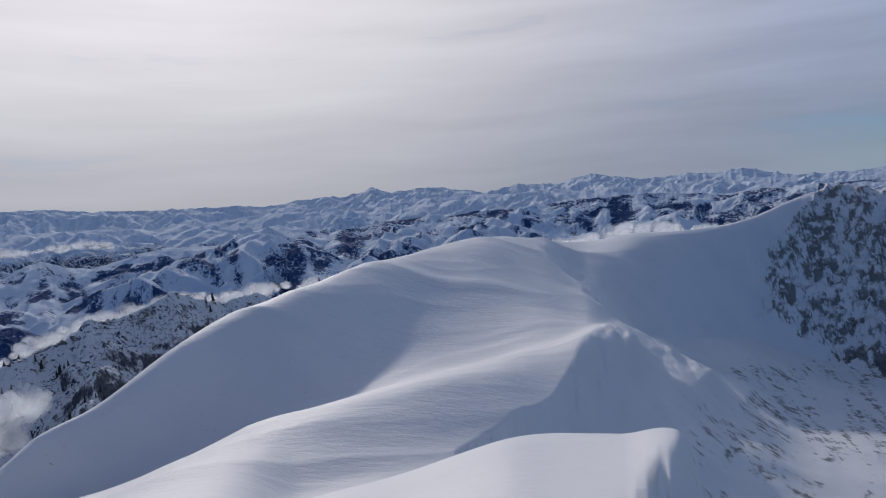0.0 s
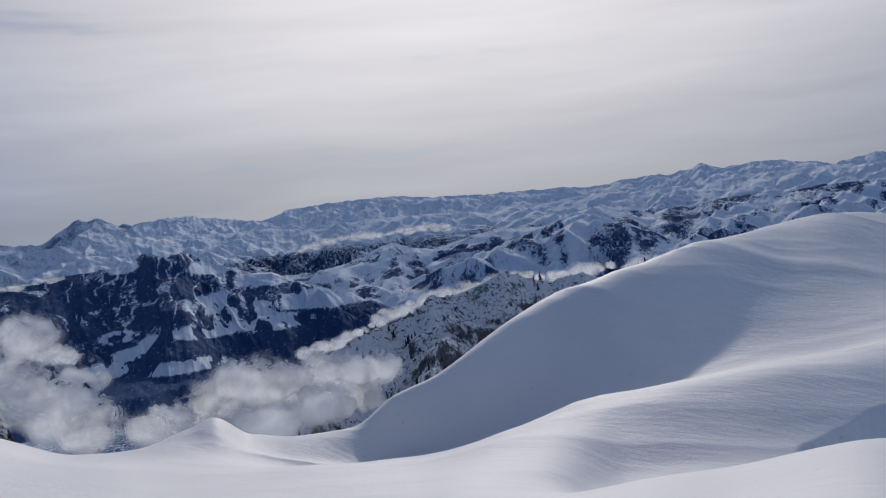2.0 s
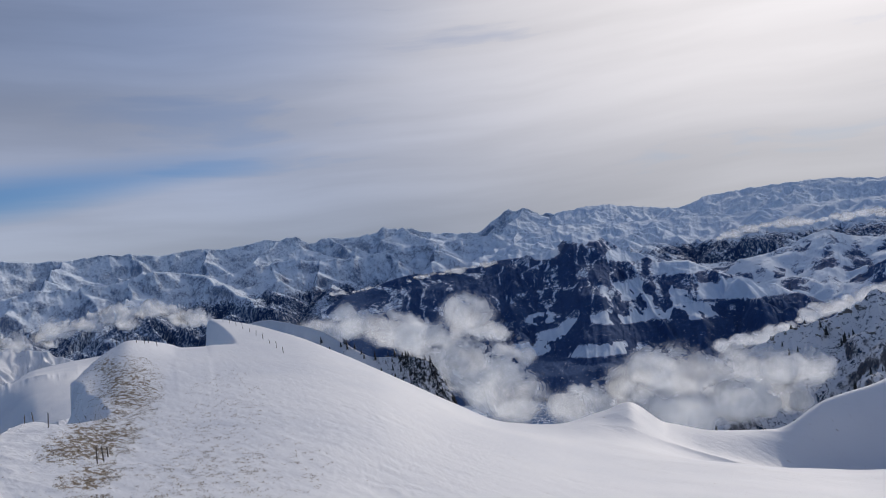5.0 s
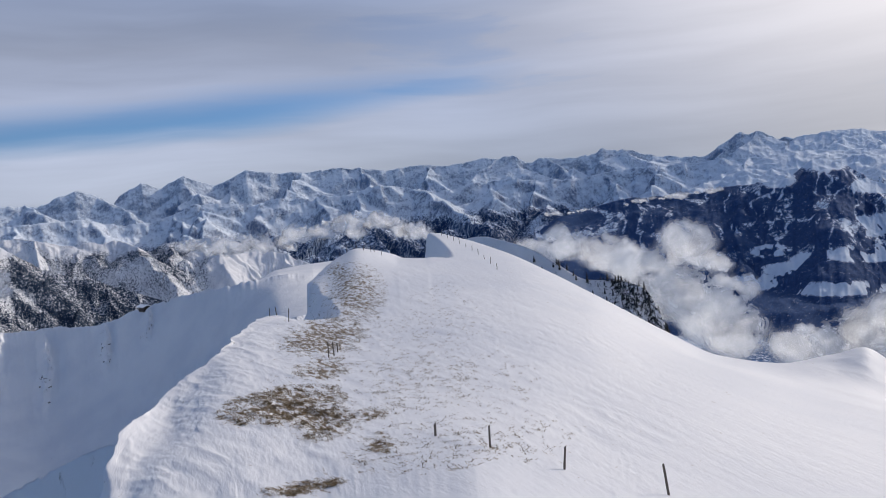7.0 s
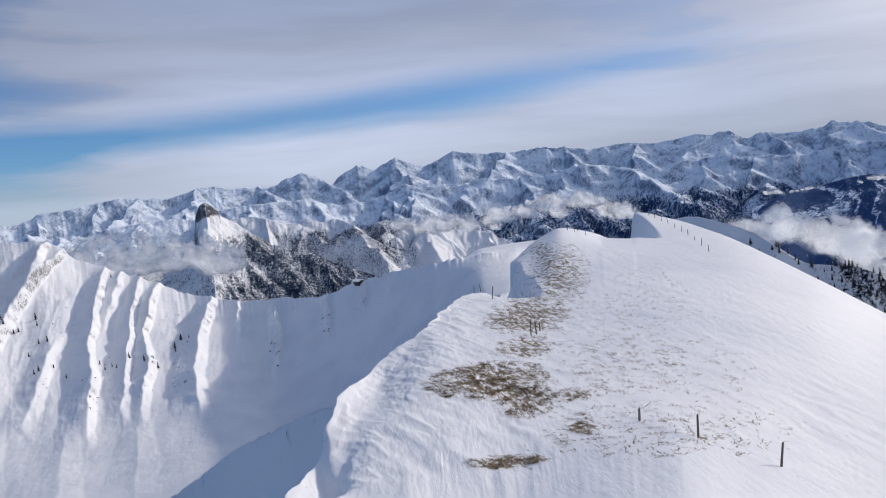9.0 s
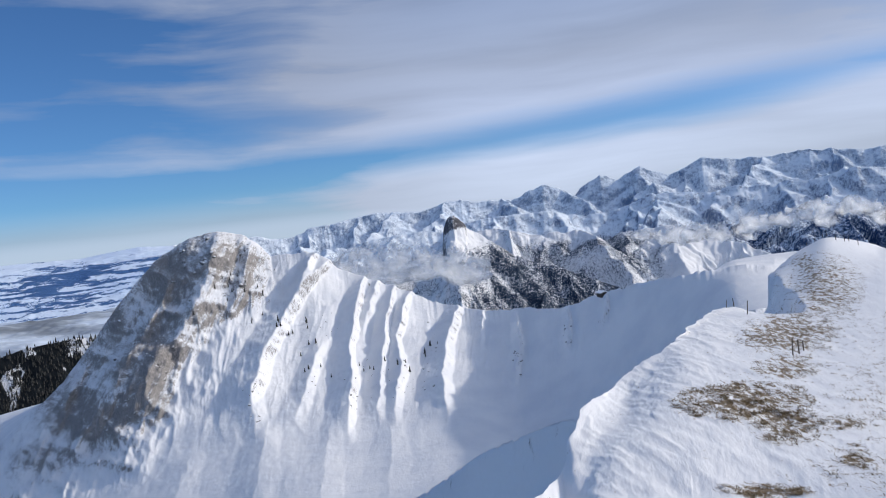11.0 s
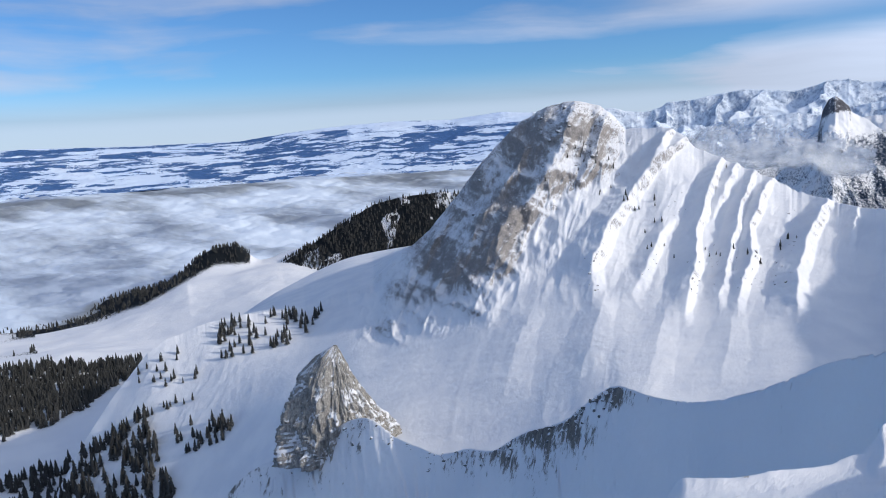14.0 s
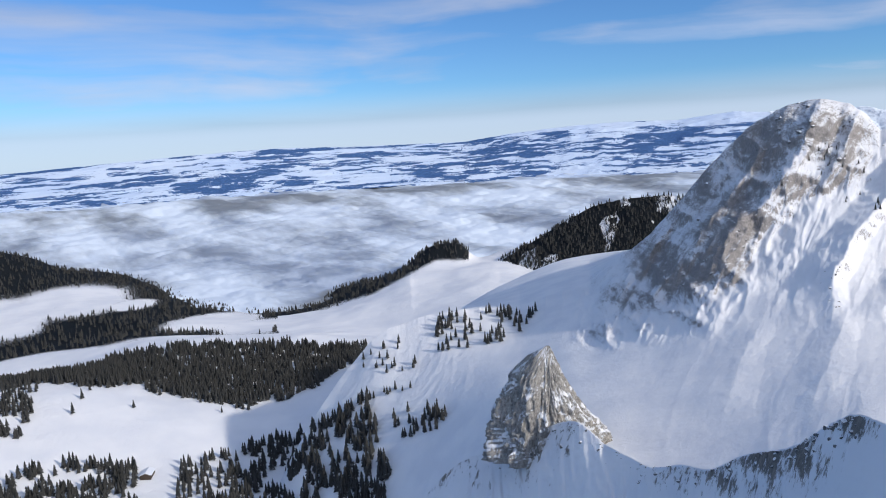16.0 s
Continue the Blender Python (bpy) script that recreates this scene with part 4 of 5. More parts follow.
# ---------------------------------------------------------------- the far ranges
FRONT = [(-34, -0.9, 3700), (-24, -0.7, 3700), (-14, -0.6, 3700), (-6, -0.5, 3700), (0, -0.3, 3700), (6, -0.5, 3700), (12, -0.5, 3700), (20, -0.7, 3700), (28, -0.4, 3700), (34, -0.4, 3700), (40, 0.1, 3700), (46, 0.2, 3700), (53, 0.1, 3700), (56, 0.2, 3700), (60, -0.2, 3700), (64, 0.1, 3700), (67, 0.2, 3700), (70, -0.2, 3700), (74, 0.5, 3700), (77, 0.1, 3700), (80, 0.5, 3700), (84, 0.3, 3700), (87, 0.4, 3700), (90, -0.4, 3700), (94, 0.0, 3700), (98, 0.0, 3700), (103, -0.3, 3700), (108, -0.6, 3700), (114, -0.8, 3700), (121, -1.2, 3700)]
FRONT_WOODS = lambda az, el, s, v, z, shape: np.clip((-1.5 - el) / 2.0, -0.2, 0.5) + 0.55 * (fbm(s / 110, v * 8, 4, 0.6, 9) - 0.35)
tagged(mountain("front_range", FRONT[:12] + [(49, -0.6, 3700), (52, -1.8, 3700)], 0.74, -330, HAZY_MID_SNOW, step=0.06, rows=120, relief=0.13, crest_share=0.55, size=110, spurs=200, peaks=3.0, side=(0.25, 0.55), fall=(0.12, 0.32), wall=0.38, jag=20, jag_size=150, seed=93,
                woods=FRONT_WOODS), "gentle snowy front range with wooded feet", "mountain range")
tagged(mountain("front_range", [(40, -1.6, 3700), (43, -0.4, 3700)] + FRONT[11:], 0.75, -325, HAZY_FRONT_ROCK, step=0.06, rows=120, relief=0.07, crest_share=0.55, size=110, spurs=270, peaks=2.2, side=(0.4, 0.7), shady=(0.8, 1.3), forks=1, turn=0.6, fall=(0.28, 0.55), wall=0.85, jag=25, jag_size=150, seed=94,
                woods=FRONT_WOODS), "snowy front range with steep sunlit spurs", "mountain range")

ALPS_A = [(-36, -1.2, 4500), (-30, -0.6, 4500), (-28.8, -0.7, 4500), (-27.4, -1.3, 4500), (-23.7, -0.48, 4500), (-21.3, 0.05, 4500), (-18.7, -0.03, 4500), (-14.8, -0.1, 4500), (-11.1, 0.51, 4500), (-8.7, 0.02, 4500), (-5.8, 0.26, 4500), (-3.5, -0.16, 4500), (-1.5, 0.34, 4500), (1.2, 0.52, 4500), (3.5, 0.34, 4500), (4.8, 0.87, 4500), (6.8, 0.41, 4500), (9.5, 0.43, 4500), (12.6, 0.17, 4500), (17, 0.4, 4500), (20.5, 0.5, 4500), (24.2, 0.81, 4500), (28.3, 1.15, 4500), (31.6, 1.18, 4500), (34.4, 1.0, 4500), (36.5, 0.4, 4500), (40.2, 1.14, 4500), (42.8, 1.45, 4500), (45.3, 1.14, 4500)]
ALPS_B = [(47, 1.82, 4500), (48.4, 1.95, 4500), (50.6, 0.6, 4500), (53.9, 1.07, 4500), (57.7, 2.0, 4500), (59.6, 1.3, 4500), (62, 1.62, 4500), (62.7, 1.38, 4500), (64.1, 2.08, 4500), (66.6, 1.85, 4500), (68.9, 1.53, 4500), (70.7, 1.82, 4500), (73.4, 1.65, 4500), (76.4, 2.2, 4500), (79.2, 2.05, 4500), (80.9, 2.1, 4500), (83.4, 2.53, 4500), (85.7, 1.6, 4500), (87.7, 2.5, 4500), (89.2, 1.8, 4500), (90.5, 2.35, 4500), (92.4, 1.2, 4500), (94.7, 2.1, 4500), (97, 1.2, 4500), (98.4, 1.65, 4500), (100.9, 1.85, 4500), (103.9, 1.1, 4500), (107.1, 1.4, 4500), (110.5, 0.97, 4500), (113.4, 0.75, 4500), (116, 0.9, 4500), (121.4, 0.75, 4500)]
ALPS_C = [(123.6, 0.95, 4500), (127.4, 0.6, 4500), (131.4, 0.7, 4500), (135.1, 0.6, 4500), (139.2, 0.3, 4500), (142.5, -0.1, 4500), (149.5, 0.0, 4500), (156.4, 0.2, 4500), (160.3, 0.1, 4500), (165, -0.1, 4500), (173.7, -0.5, 4500), (186, -0.9, 4500)]
tagged(mountain("high_range", ALPS_A + [(48, 0.7, 4500), (51, -0.6, 4500)], 0.80, -240, HAZY_HIGH_SNOW, step=0.055, rows=120, relief=0.15, crest_share=0.60, size=120, spurs=190, peaks=2.5, side=(0.36, 0.8), fall=(0.14, 0.4), wall=0.42, jag=18, jag_size=90, seed=102, back=0.3), "long chain of snow peaks under a veiled sun", "mountain range")
tagged(mountain("high_range", [(40.5, -0.6, 4500), (43.5, 0.6, 4500)] + [ALPS_A[-1]] + ALPS_B, 0.82, -235, HAZY_HIGH_ROCK, step=0.055, rows=120, relief=0.07, crest_share=0.60, size=120, spurs=330, peaks=1.6, side=(0.4, 0.7), shady=(0.8, 1.3), forks=1, turn=0.6, fall=(0.28, 0.6), wall=0.9, jag=14, jag_size=90, seed=101, back=0.3), "chain of high pointed snow peaks on the horizon", "mountain range")


def lowland_cover(az, el, s, v, z, shape):
    """Dark woods and white fields in long level strips; open snow on the crests to the east."""
    strips = fbm(s / 150, v * 24, 5, 0.6, 10) + 0.45 * (fbm(s / 420, v * 5, 3, 0.5, 12) - 0.5)
    return 0.5 + 2.6 * (strips - 0.47) - 0.35 * np.clip((fbm(s / 60, v * 60, 3, 0.6, 11) - 0.5) * 6, 0, 1) - 0.7 * np.clip((el - 0.15) / 0.4, 0, 1) * np.clip((148 - az) / 10, 0, 1)


tagged(mountain("lowland_range", [ALPS_B[-1]] + ALPS_C, 0.82, -198, HAZY_HILLS, step=0.07, rows=120, relief=0.07, size=150, long=2.2, hollow=1.0, fade=0.2, jag=8, jag_size=90, seed=111, back=0.3,
                woods=lowland_cover), "wooded foothills and lowland ridges with snowy fields, tinted blue as by haze", "hills")


# ---------------------------------------------------------------- finding places on the land
def table(name):
    """Bearings, distances and heights of a sheet, with the distances rising."""
    if name not in TABLES:
        x, y, z = GRIDS[name]
        bearing = np.degrees(np.arctan2(-x[:, x.shape[1] // 2], y[:, y.shape[1] // 2])) % 360
        rs = np.hypot(x, y)
        order = np.argsort(rs, 1)
        TABLES[name] = (bearing, np.take_along_axis(rs, order, 1), np.take_along_axis(z, order, 1))
    return TABLES[name]


def ground_at(name, az, r):
    """Height of a sheet at a bearing and a distance."""
    bearings, rs, zs = table(name)
    i = int(np.argmin(np.abs((bearings - az + 180) % 360 - 180)))
    return float(np.interp(r, rs[i], zs[i]))


def seen_at(name, az, el, lo, hi):
    """Distance between lo and hi at which a sheet is seen el degrees over the eye's level."""
    bearings, rs, zs = table(name)
    i = int(np.argmin(np.abs((bearings - az + 180) % 360 - 180)))
    r = np.linspace(lo, hi, 240)
    off = EYE + r * math.tan(radians(el)) - np.interp(r, rs[i], zs[i])
    under = np.nonzero(off <= 0)[0]
    return float(r[under[0]]) if len(under) else float(r[np.argmin(np.abs(off))])


TABLES = {}


def mesh_of(name, verts, faces, mat, smooth=False):
    me = bpy.data.meshes.new(name)
    me.from_pydata([tuple(v) for v in verts], [], [tuple(f) for f in faces])
    me.materials.append(mat)
    if smooth:
        me.polygons.foreach_set("use_smooth", np.ones(len(me.polygons), dtype=bool))
    me.update()
    return me


def part(name, me, parent, label=""):
    ob = new(name, me)
    ob.parent = parent
    return tagged(ob, label)


# ---------------------------------------------------------------- spruces
def needles(name, snowy):
    m, n = material(name)
    geo = n.add("ShaderNodeNewGeometry").outputs
    at, up = geo["Position"], n.add("ShaderNodeSeparateXYZ", ins={0: geo["Normal"]}).outputs[2]
    mottle = n.noise(at, 0.9, 4.0, 0.6)
    green = n.mix(mottle, (0.012, 0.0135, 0.0135), (0.043, 0.043, 0.040))
    dusted = n.span(n.math("ADD", up, n.math("MULTIPLY", n.math("SUBTRACT", mottle, 0.5), 1.6)), 0.75 - snowy, 1.25 - snowy)
    finish(n, n.mix(dusted, green, (0.7, 0.74, 0.8)), 0.8)
    return m


def bark():
    m, n = material("bark")
    at = n.add("ShaderNodeNewGeometry").outputs["Position"]
    finish(n, n.mix(n.noise(at, 3.0, 5.0), (0.04, 0.03, 0.025), (0.12, 0.09, 0.07)), 0.9)
    return m


NEEDLES, BARK = needles("spruce_needles", 0.13), bark()


def crown_shape(rng, tiers=5, sides=8):
    """A ragged spruce crown, one unit high: drooping tiers with uneven branch tips."""
    verts, faces = [], []
    for k in range(tiers):
        low, top = 0.08 + 0.84 * k / tiers, min(1.0, 0.08 + 0.84 * (k + 1.75) / tiers)
        wide = 0.21 * (1 - k / tiers) ** 0.85 + 0.02
        base = len(verts)
        verts.append((0, 0, top))
        turn = rng.random() * 6.28
        for j in range(sides):
            a = turn + 6.283 * j / sides
            reach = wide * (1.0 + 0.35 * (rng.random() - 0.5)) * (1.0 if j % 2 else 0.62)
            verts.append((reach * math.cos(a), reach * math.sin(a), low + (0.05 * rng.random() if j % 2 else 0.05)))
        for j in range(sides):
            faces.append((base, base + 1 + j, base + 1 + (j + 1) % sides))
    return np.array(verts), faces


rng = random.Random(4)
CROWNS = [crown_shape(rng) for _ in range(6)]
FAR_CROWNS = [crown_shape(rng, 3, 6) for _ in range(4)]
CROWN_MESHES = [mesh_of("crown", v, f, NEEDLES) for v, f in CROWNS]
TRUNK_MESH = mesh_of("trunk", [(0.018 * s * math.cos(a), 0.018 * s * math.sin(a), h) for h, s in ((-0.08, 1.3), (0.9, 0.2)) for a in (0, 1.05, 2.1, 3.14, 4.19, 5.24)],
                     [(j, (j + 1) % 6, 6 + (j + 1) % 6, 6 + j) for j in range(6)], BARK)


def spruce(x, y, z, high, turn, lean=0.0):
    """One tree as a thing with a trunk and a crown."""
    tree = new("spruce_tree")
    tree.matrix_world = pose(x, y, z - 0.05 * high, lean, 0, turn) @ Matrix.Diagonal((high, high, high, 1))
    part("trunk", TRUNK_MESH, tree)
    part("crown", rng.choice(CROWN_MESHES), tree)
    return tagged(tree, "dark green spruce lightly dusted with snow", "tree", "spruces on the snow slopes")


def forest(name, spots, label, far=False):
    """Many trees in one mesh. spots: x, y, z, height."""
    verts, faces, start = [], [], 0
    for x, y, z, high in spots:
        v, f = rng.choice(FAR_CROWNS if far else CROWNS)
        a = rng.random() * 6.28
        c, s = math.cos(a) * high * rng.uniform(0.85, 1.25), math.sin(a) * high
        p = np.stack([v[:, 0] * c - v[:, 1] * s + x, v[:, 0] * s + v[:, 1] * c + y, v[:, 2] * high + z - 0.06 * high], 1)
        verts.append(p)
        faces.extend([tuple(i + start for i in q) for q in f])
        start += len(v)
    return tagged(new(name, mesh_of(name, np.concatenate(verts), faces, NEEDLES)), label, "forest", kind="stuff")


def scatter(sheet_name, count, az0, az1, r0, r1, low, high, keep=None, seed=0):
    """Places for trees on a sheet: count tries between two bearings and two distances, as keep(az, r) allows."""
    g = np.random.default_rng(seed)
    az, r = g.uniform(az0, az1, count), np.sqrt(g.uniform(r0 * r0, r1 * r1, count))
    size, chance = g.uniform(low, high, count) * g.uniform(0.8, 1.1, count), g.random(count)
    if keep is not None:
        ok = chance < keep(az, r)
        az, r, size = az[ok], r[ok], size[ok]
    x, y = polar(az, r)
    return [(float(a), float(b), ground_at(sheet_name, c, d), float(e)) for a, b, c, d, e in zip(x, y, az, r, size)]


def grove(outline, count, low, high, seed):
    """Trees seen from the summit inside an outline of (bearing, elevation), on the fluted mountain's flank or the pastures beyond."""
    g = random.Random(seed)
    a, e = [p[0] for p in outline], [p[1] for p in outline]
    out = []
    while len(out) < count:
        az, el = g.uniform(min(a), max(a)), g.uniform(min(e), max(e))
        inside = False
        for k in range(len(outline)):
            (a0, e0), (a1, e1) = outline[k - 1], outline[k]
            if (e0 > el) != (e1 > el) and az < a0 + (a1 - a0) * (el - e0) / (e1 - e0):
                inside = not inside
        if not inside or fbm(np.array(az * 0.9), np.array(el * 1.1), 3, 0.5, seed) < 0.40:
            continue
        near = el < np.interp(az, [134, 138.9, 146, 150.2, 153, 155.5, 158.5], [-11.6, -12.6, -12.9, -14.4, -17.2, -20.2, -25])
        name = "fluted_mountain" if near else "ground_north"
        r = seen_at(name, az, el, *((440, 646) if near else (320, 1000)))
        x, y = polar(az, r)
        out.append((float(x), float(y), ground_at(name, az, r), g.uniform(low, high)))
    return out


def clumps(az, r, size, level, seed):
    """1 in the clumps of a patchy wood, 0 in its clearings."""
    x, y = polar(az, r)
    return np.clip((fbm(x / size, y / size, 3, 0.5, seed) - level) * 8, 0, 1)


def wooded(az, r):
    """The pastures' own share of woods at these places."""
    x, y, z = GRIDS["ground_north"]
    share = np.empty(len(az))
    marks = np.empty(x.size, dtype=np.float32)
    bpy.data.objects["ground_north"].data.attributes["woods"].data.foreach_get("value", marks)
    marks = marks.reshape(x.shape)
    bearings = np.degrees(np.arctan2(-x[:, 0], y[:, 0])) % 360
    rs = np.hypot(x, y)
    for k, (a, d) in enumerate(zip(az, r)):
        i = int(np.argmin(np.abs(bearings - a)))
        share[k] = np.interp(d, rs[i], marks[i])
    return np.clip((share - 0.35) * 3, 0, 1)


forest("spruce_forest", scatter("ground_north", 7600, 150.5, 180, 800, 1095, 8, 14,
                                lambda az, r: (r + 90 * (fbm(az / 2.2, r / 60, 3, 0.6, 91) - 0.5) > np.interp(az, [150, 153, 157, 160, 165, 170, 175], [960, 890, 835, 825, 865, 905, 940])) * (r + 70 * (fbm(az / 1.6, r / 50, 3, 0.6, 92) - 0.5) < np.interp(az, [150, 160, 168, 175], [1060, 1080, 1090, 1040])), 1),
       "dense dark spruce forest on a snowy hillside")
forest("spruce_forest", grove([(164.7, -21.3), (160.7, -20.9), (154.8, -20.1), (150.8, -18.3), (149.5, -23.7), (150, -26), (166, -26)], 560, 9, 14, 2), "spruce wood with snow between the trees")
forest("spruce_forest", grove([(182, -19.5), (176.1, -19.9), (171.9, -19.5), (167.7, -20.8), (168, -26), (182, -26)], 700, 9, 14, 3), "spruce wood at the edge of a snowfield")
forest("spruce_forest", grove([(182, -13.5), (175.3, -14.1), (172.7, -14.6), (174.5, -17.4), (182, -17)], 260, 9, 14, 5), "spruces on a rocky knoll")
forest("spruce_forest", scatter("ground_north", 7000, 142, 184, 1260, 2360, 9, 14, lambda az, r: wooded(az, r), 3),
       "dark woods on the far side of the snowy pastures", far=True)
forest("spruce_forest", scatter("wooded_hill", 2400, 127, 141, 1620, 1850, 8, 13, None, 4), "dark spruce wood covering a hill", far=True)
forest("spruce_forest", scatter("wooded_shoulder", 850, 51, 63.5, 400, 525, 3.5, 6, lambda az, r: (r > np.interp(az, [51, 63], [395, 470])) * np.clip((64.5 - az) / 4, 0.05, 1), 5),
       "spruces along a shoulder rising out of the cloud")
forest("spruce_forest", scatter("rocky_ridge", 700, 9, 36, 600, 900, 6, 12, lambda az, r: clumps(az, r, 45, 0.5, 6), 6), "scattered spruces on a rocky ridge", far=True)
for x, y, z, high in scatter("ground_north", 200, 143.5, 151, 620, 800, 9, 13, lambda az, r: clumps(az, r, 40, 0.55, 9), 8)[:70] \
        + grove([(145.3, -12.3), (141.0, -12.4), (137.3, -12.5), (139.9, -15.1), (145.5, -15.4)], 105, 7, 11, 9) + grove([(149.2, -19.4), (144.5, -19.5), (145.5, -21), (149, -21.5)], 34, 7, 11, 14) \
        + grove([(152, -15), (147, -14.0), (147, -18), (151, -18.5)], 26, 5, 9, 16) \
        + scatter("fluted_mountain", 260, 102, 121, 480, 590, 2.5, 5.0, lambda az, r: clumps(az, r, 26, 0.60, 12), 10)[:46] + scatter("ground_north", 12, 158, 172, 800, 880, 9, 12, None, 12):
    spruce(x, y, z, high, rng.uniform(0, 360), rng.uniform(-3, 3))


# ---------------------------------------------------------------- rock spire
def rock_spire():
    """A leaning tower of limestone on the spur."""
    high, centre_az, dist = 52.0, 137.0, 352.0
    foot = lift(dist, -22.8)
    h = np.linspace(0, 1, 150)[None, :]
    a = np.linspace(0, 2 * np.pi, 220, endpoint=False)[:, None]
    left = np.interp(h, [0, 0.2, 0.43, 0.76, 0.92, 1.0], [29, 26, 23, 15.5, 7.5, 0.9])
    right = np.interp(h, [0, 0.2, 0.43, 0.72, 0.92, 1.0], [31, 24, 15, 6.3, 2.7, 0.9])
    side = np.where(np.cos(a) > 0, right, left)
    wide = np.sqrt((side * np.cos(a)) ** 2 + (0.62 * np.sqrt(left * right) * np.sin(a)) ** 2)
    crack = ridged(a * 3.2 + h * 1.5, h * 1.6, 5, 0.58, 61) - 0.5
    ledge = ridged(a * 1.3, h * 7 + a * 0.8, 4, 0.55, 67) - 0.5
    rough = fbm(a * 14, h * 11, 5, 0.6, 69) - 0.5
    pillar = ridged(a * 5.5 + 0.6 * fbm(a * 3, h * 4, 3, 0.5, 70), h * 0.9, 3, 0.6, 63) - 0.5
    wide = wide * (1 + 0.34 * crack + 0.20 * pillar + 0.08 * ledge + 0.26 * rough)
    hx, hy = heading(centre_az)
    px, py = -hy, hx
    u, w = wide * np.cos(a), wide * np.sin(a)
    ox, oy = hx * dist, hy * dist
    # u runs to the right as seen from the summit
    x, y = ox - px * u + hx * w, oy - py * u + hy * w
    z = foot + high * h + 0.4 * ledge * (1 - h) + 0 * a
    ob = sheet("rock_spire", x, y, z, LIMESTONE, loop=True, bare=np.clip(0.52 - 1.6 * (fbm(a * 4, h * 9, 4, seed=5) - 0.42) + 0 * h, 0, 1))
    return tagged(ob, "pale grey limestone spire with snow on its ledges", "rock")


rock_spire()


# ---------------------------------------------------------------- rocks that break through the snow
def rock_mesh(seed):
    """A jagged block, one unit across, cut by flat faces."""
    g = random.Random(seed)
    bm = bmesh.new()
    bmesh.ops.create_icosphere(bm, subdivisions=2, radius=0.5)
    cuts = [(Vector((g.gauss(0, 1), g.gauss(0, 1), g.gauss(0.3, 0.8))).normalized(), g.uniform(0.22, 0.42)) for _ in range(9)]
    for v in bm.verts:
        for n, d in cuts:
            over = v.co.dot(n) - d
            if over > 0:
                v.co -= n * over
        v.co *= g.uniform(0.92, 1.08)
    me = bpy.data.meshes.new("rock_outcrop")
    bm.to_mesh(me)
    bm.free()
    me.materials.append(OUTCROP)
    return me


def bare_stone():
    m, n = material("outcrop_stone")
    geo = n.add("ShaderNodeNewGeometry").outputs
    up = n.add("ShaderNodeSeparateXYZ", ins={0: geo["Normal"]}).outputs[2]
    crack = n.noise(geo["Position"], 0.9, 9.0, 0.7)
    stone = n.mix(n.span(crack, 0.3, 0.72), (0.07, 0.07, 0.075), (0.25, 0.24, 0.225))
    cap = n.span(n.math("ADD", up, n.math("MULTIPLY", n.math("SUBTRACT", crack, 0.5), 1.6)), 0.45, 0.65)
    finish(n, n.mix(cap, stone, SNOW), 0.85, crack, 0.7, 0.4)
    return m


OUTCROP = bare_stone()
ROCKS = [rock_mesh(i) for i in range(8)]


def outcrops(host, count, keep, low, high, lo, hi, seed):
    """Rocks standing out of a mountainside as parts of it; keep: function giving (bearing, elevation)."""
    g = random.Random(seed)
    mountain_ob = bpy.data.objects[host]
    for _ in range(count):
        az, el = keep(g)
        r = seen_at(host, az, el, lo(az), hi(az))
        x, y = polar(az, r)
        size = g.uniform(low, high) * g.uniform(0.6, 1.2)
        ob = part("rock_outcrop", g.choice(ROCKS), mountain_ob)
        ob.matrix_world = pose(float(x), float(y), ground_at(host, az, r) - 0.2 * size, g.uniform(-25, 25), g.uniform(-25, 25), g.uniform(0, 360)) @ Matrix.Diagonal((size * g.uniform(0.7, 1.5), size * g.uniform(0.7, 1.3), size * g.uniform(0.5, 1.0), 1))


def along_line(line, below):
    """Places near a crest line of (bearing, elevation, ...), most of them close under it."""
    a, e = [p[0] for p in line], [p[1] for p in line]

    def pick(g):
        az = g.uniform(a[0], a[-1])
        return az, float(np.interp(az, a, e)) - 0.08 - below * g.random() ** 2.2
    return pick


def among(spots):
    """Places inside ovals of (bearing, elevation, half width, half height)."""
    def pick(g):
        a, e, wa, we = g.choice(spots)
        t, q = g.random() * 6.283, math.sqrt(g.random())
        return a + wa * q * math.cos(t), e + we * q * math.sin(t)
    return pick


crest_r = lambda line: (lambda az: float(np.interp(az, [p[0] for p in line], [p[2] for p in line])))
spur_r, fluted_r = crest_r(SPUR), crest_r(FLUTED)
outcrops("spur", 150, along_line(SPUR[8:-2], 1.4), 0.6, 2.4, lambda az: 0.62 * spur_r(az), lambda az: spur_r(az), 5)
outcrops("fluted_mountain", 80, among([(124.4, -8.6, 1.6, 2.0), (125.6, -10.6, 2.0, 1.3), (123.2, -6.2, 1.3, 1.6), (126, -5, 1.6, 1.6)]), 1.0, 3.6, lambda az: 400, fluted_r, 6)
outcrops("fluted_mountain", 90, among([(118.6, 0.2, 3.0, 1.2), (117.0, -2.0, 2.4, 2.0), (121.3, -1.6, 2.0, 1.8)]), 1.2, 4.0, lambda az: 400, fluted_r, 7)
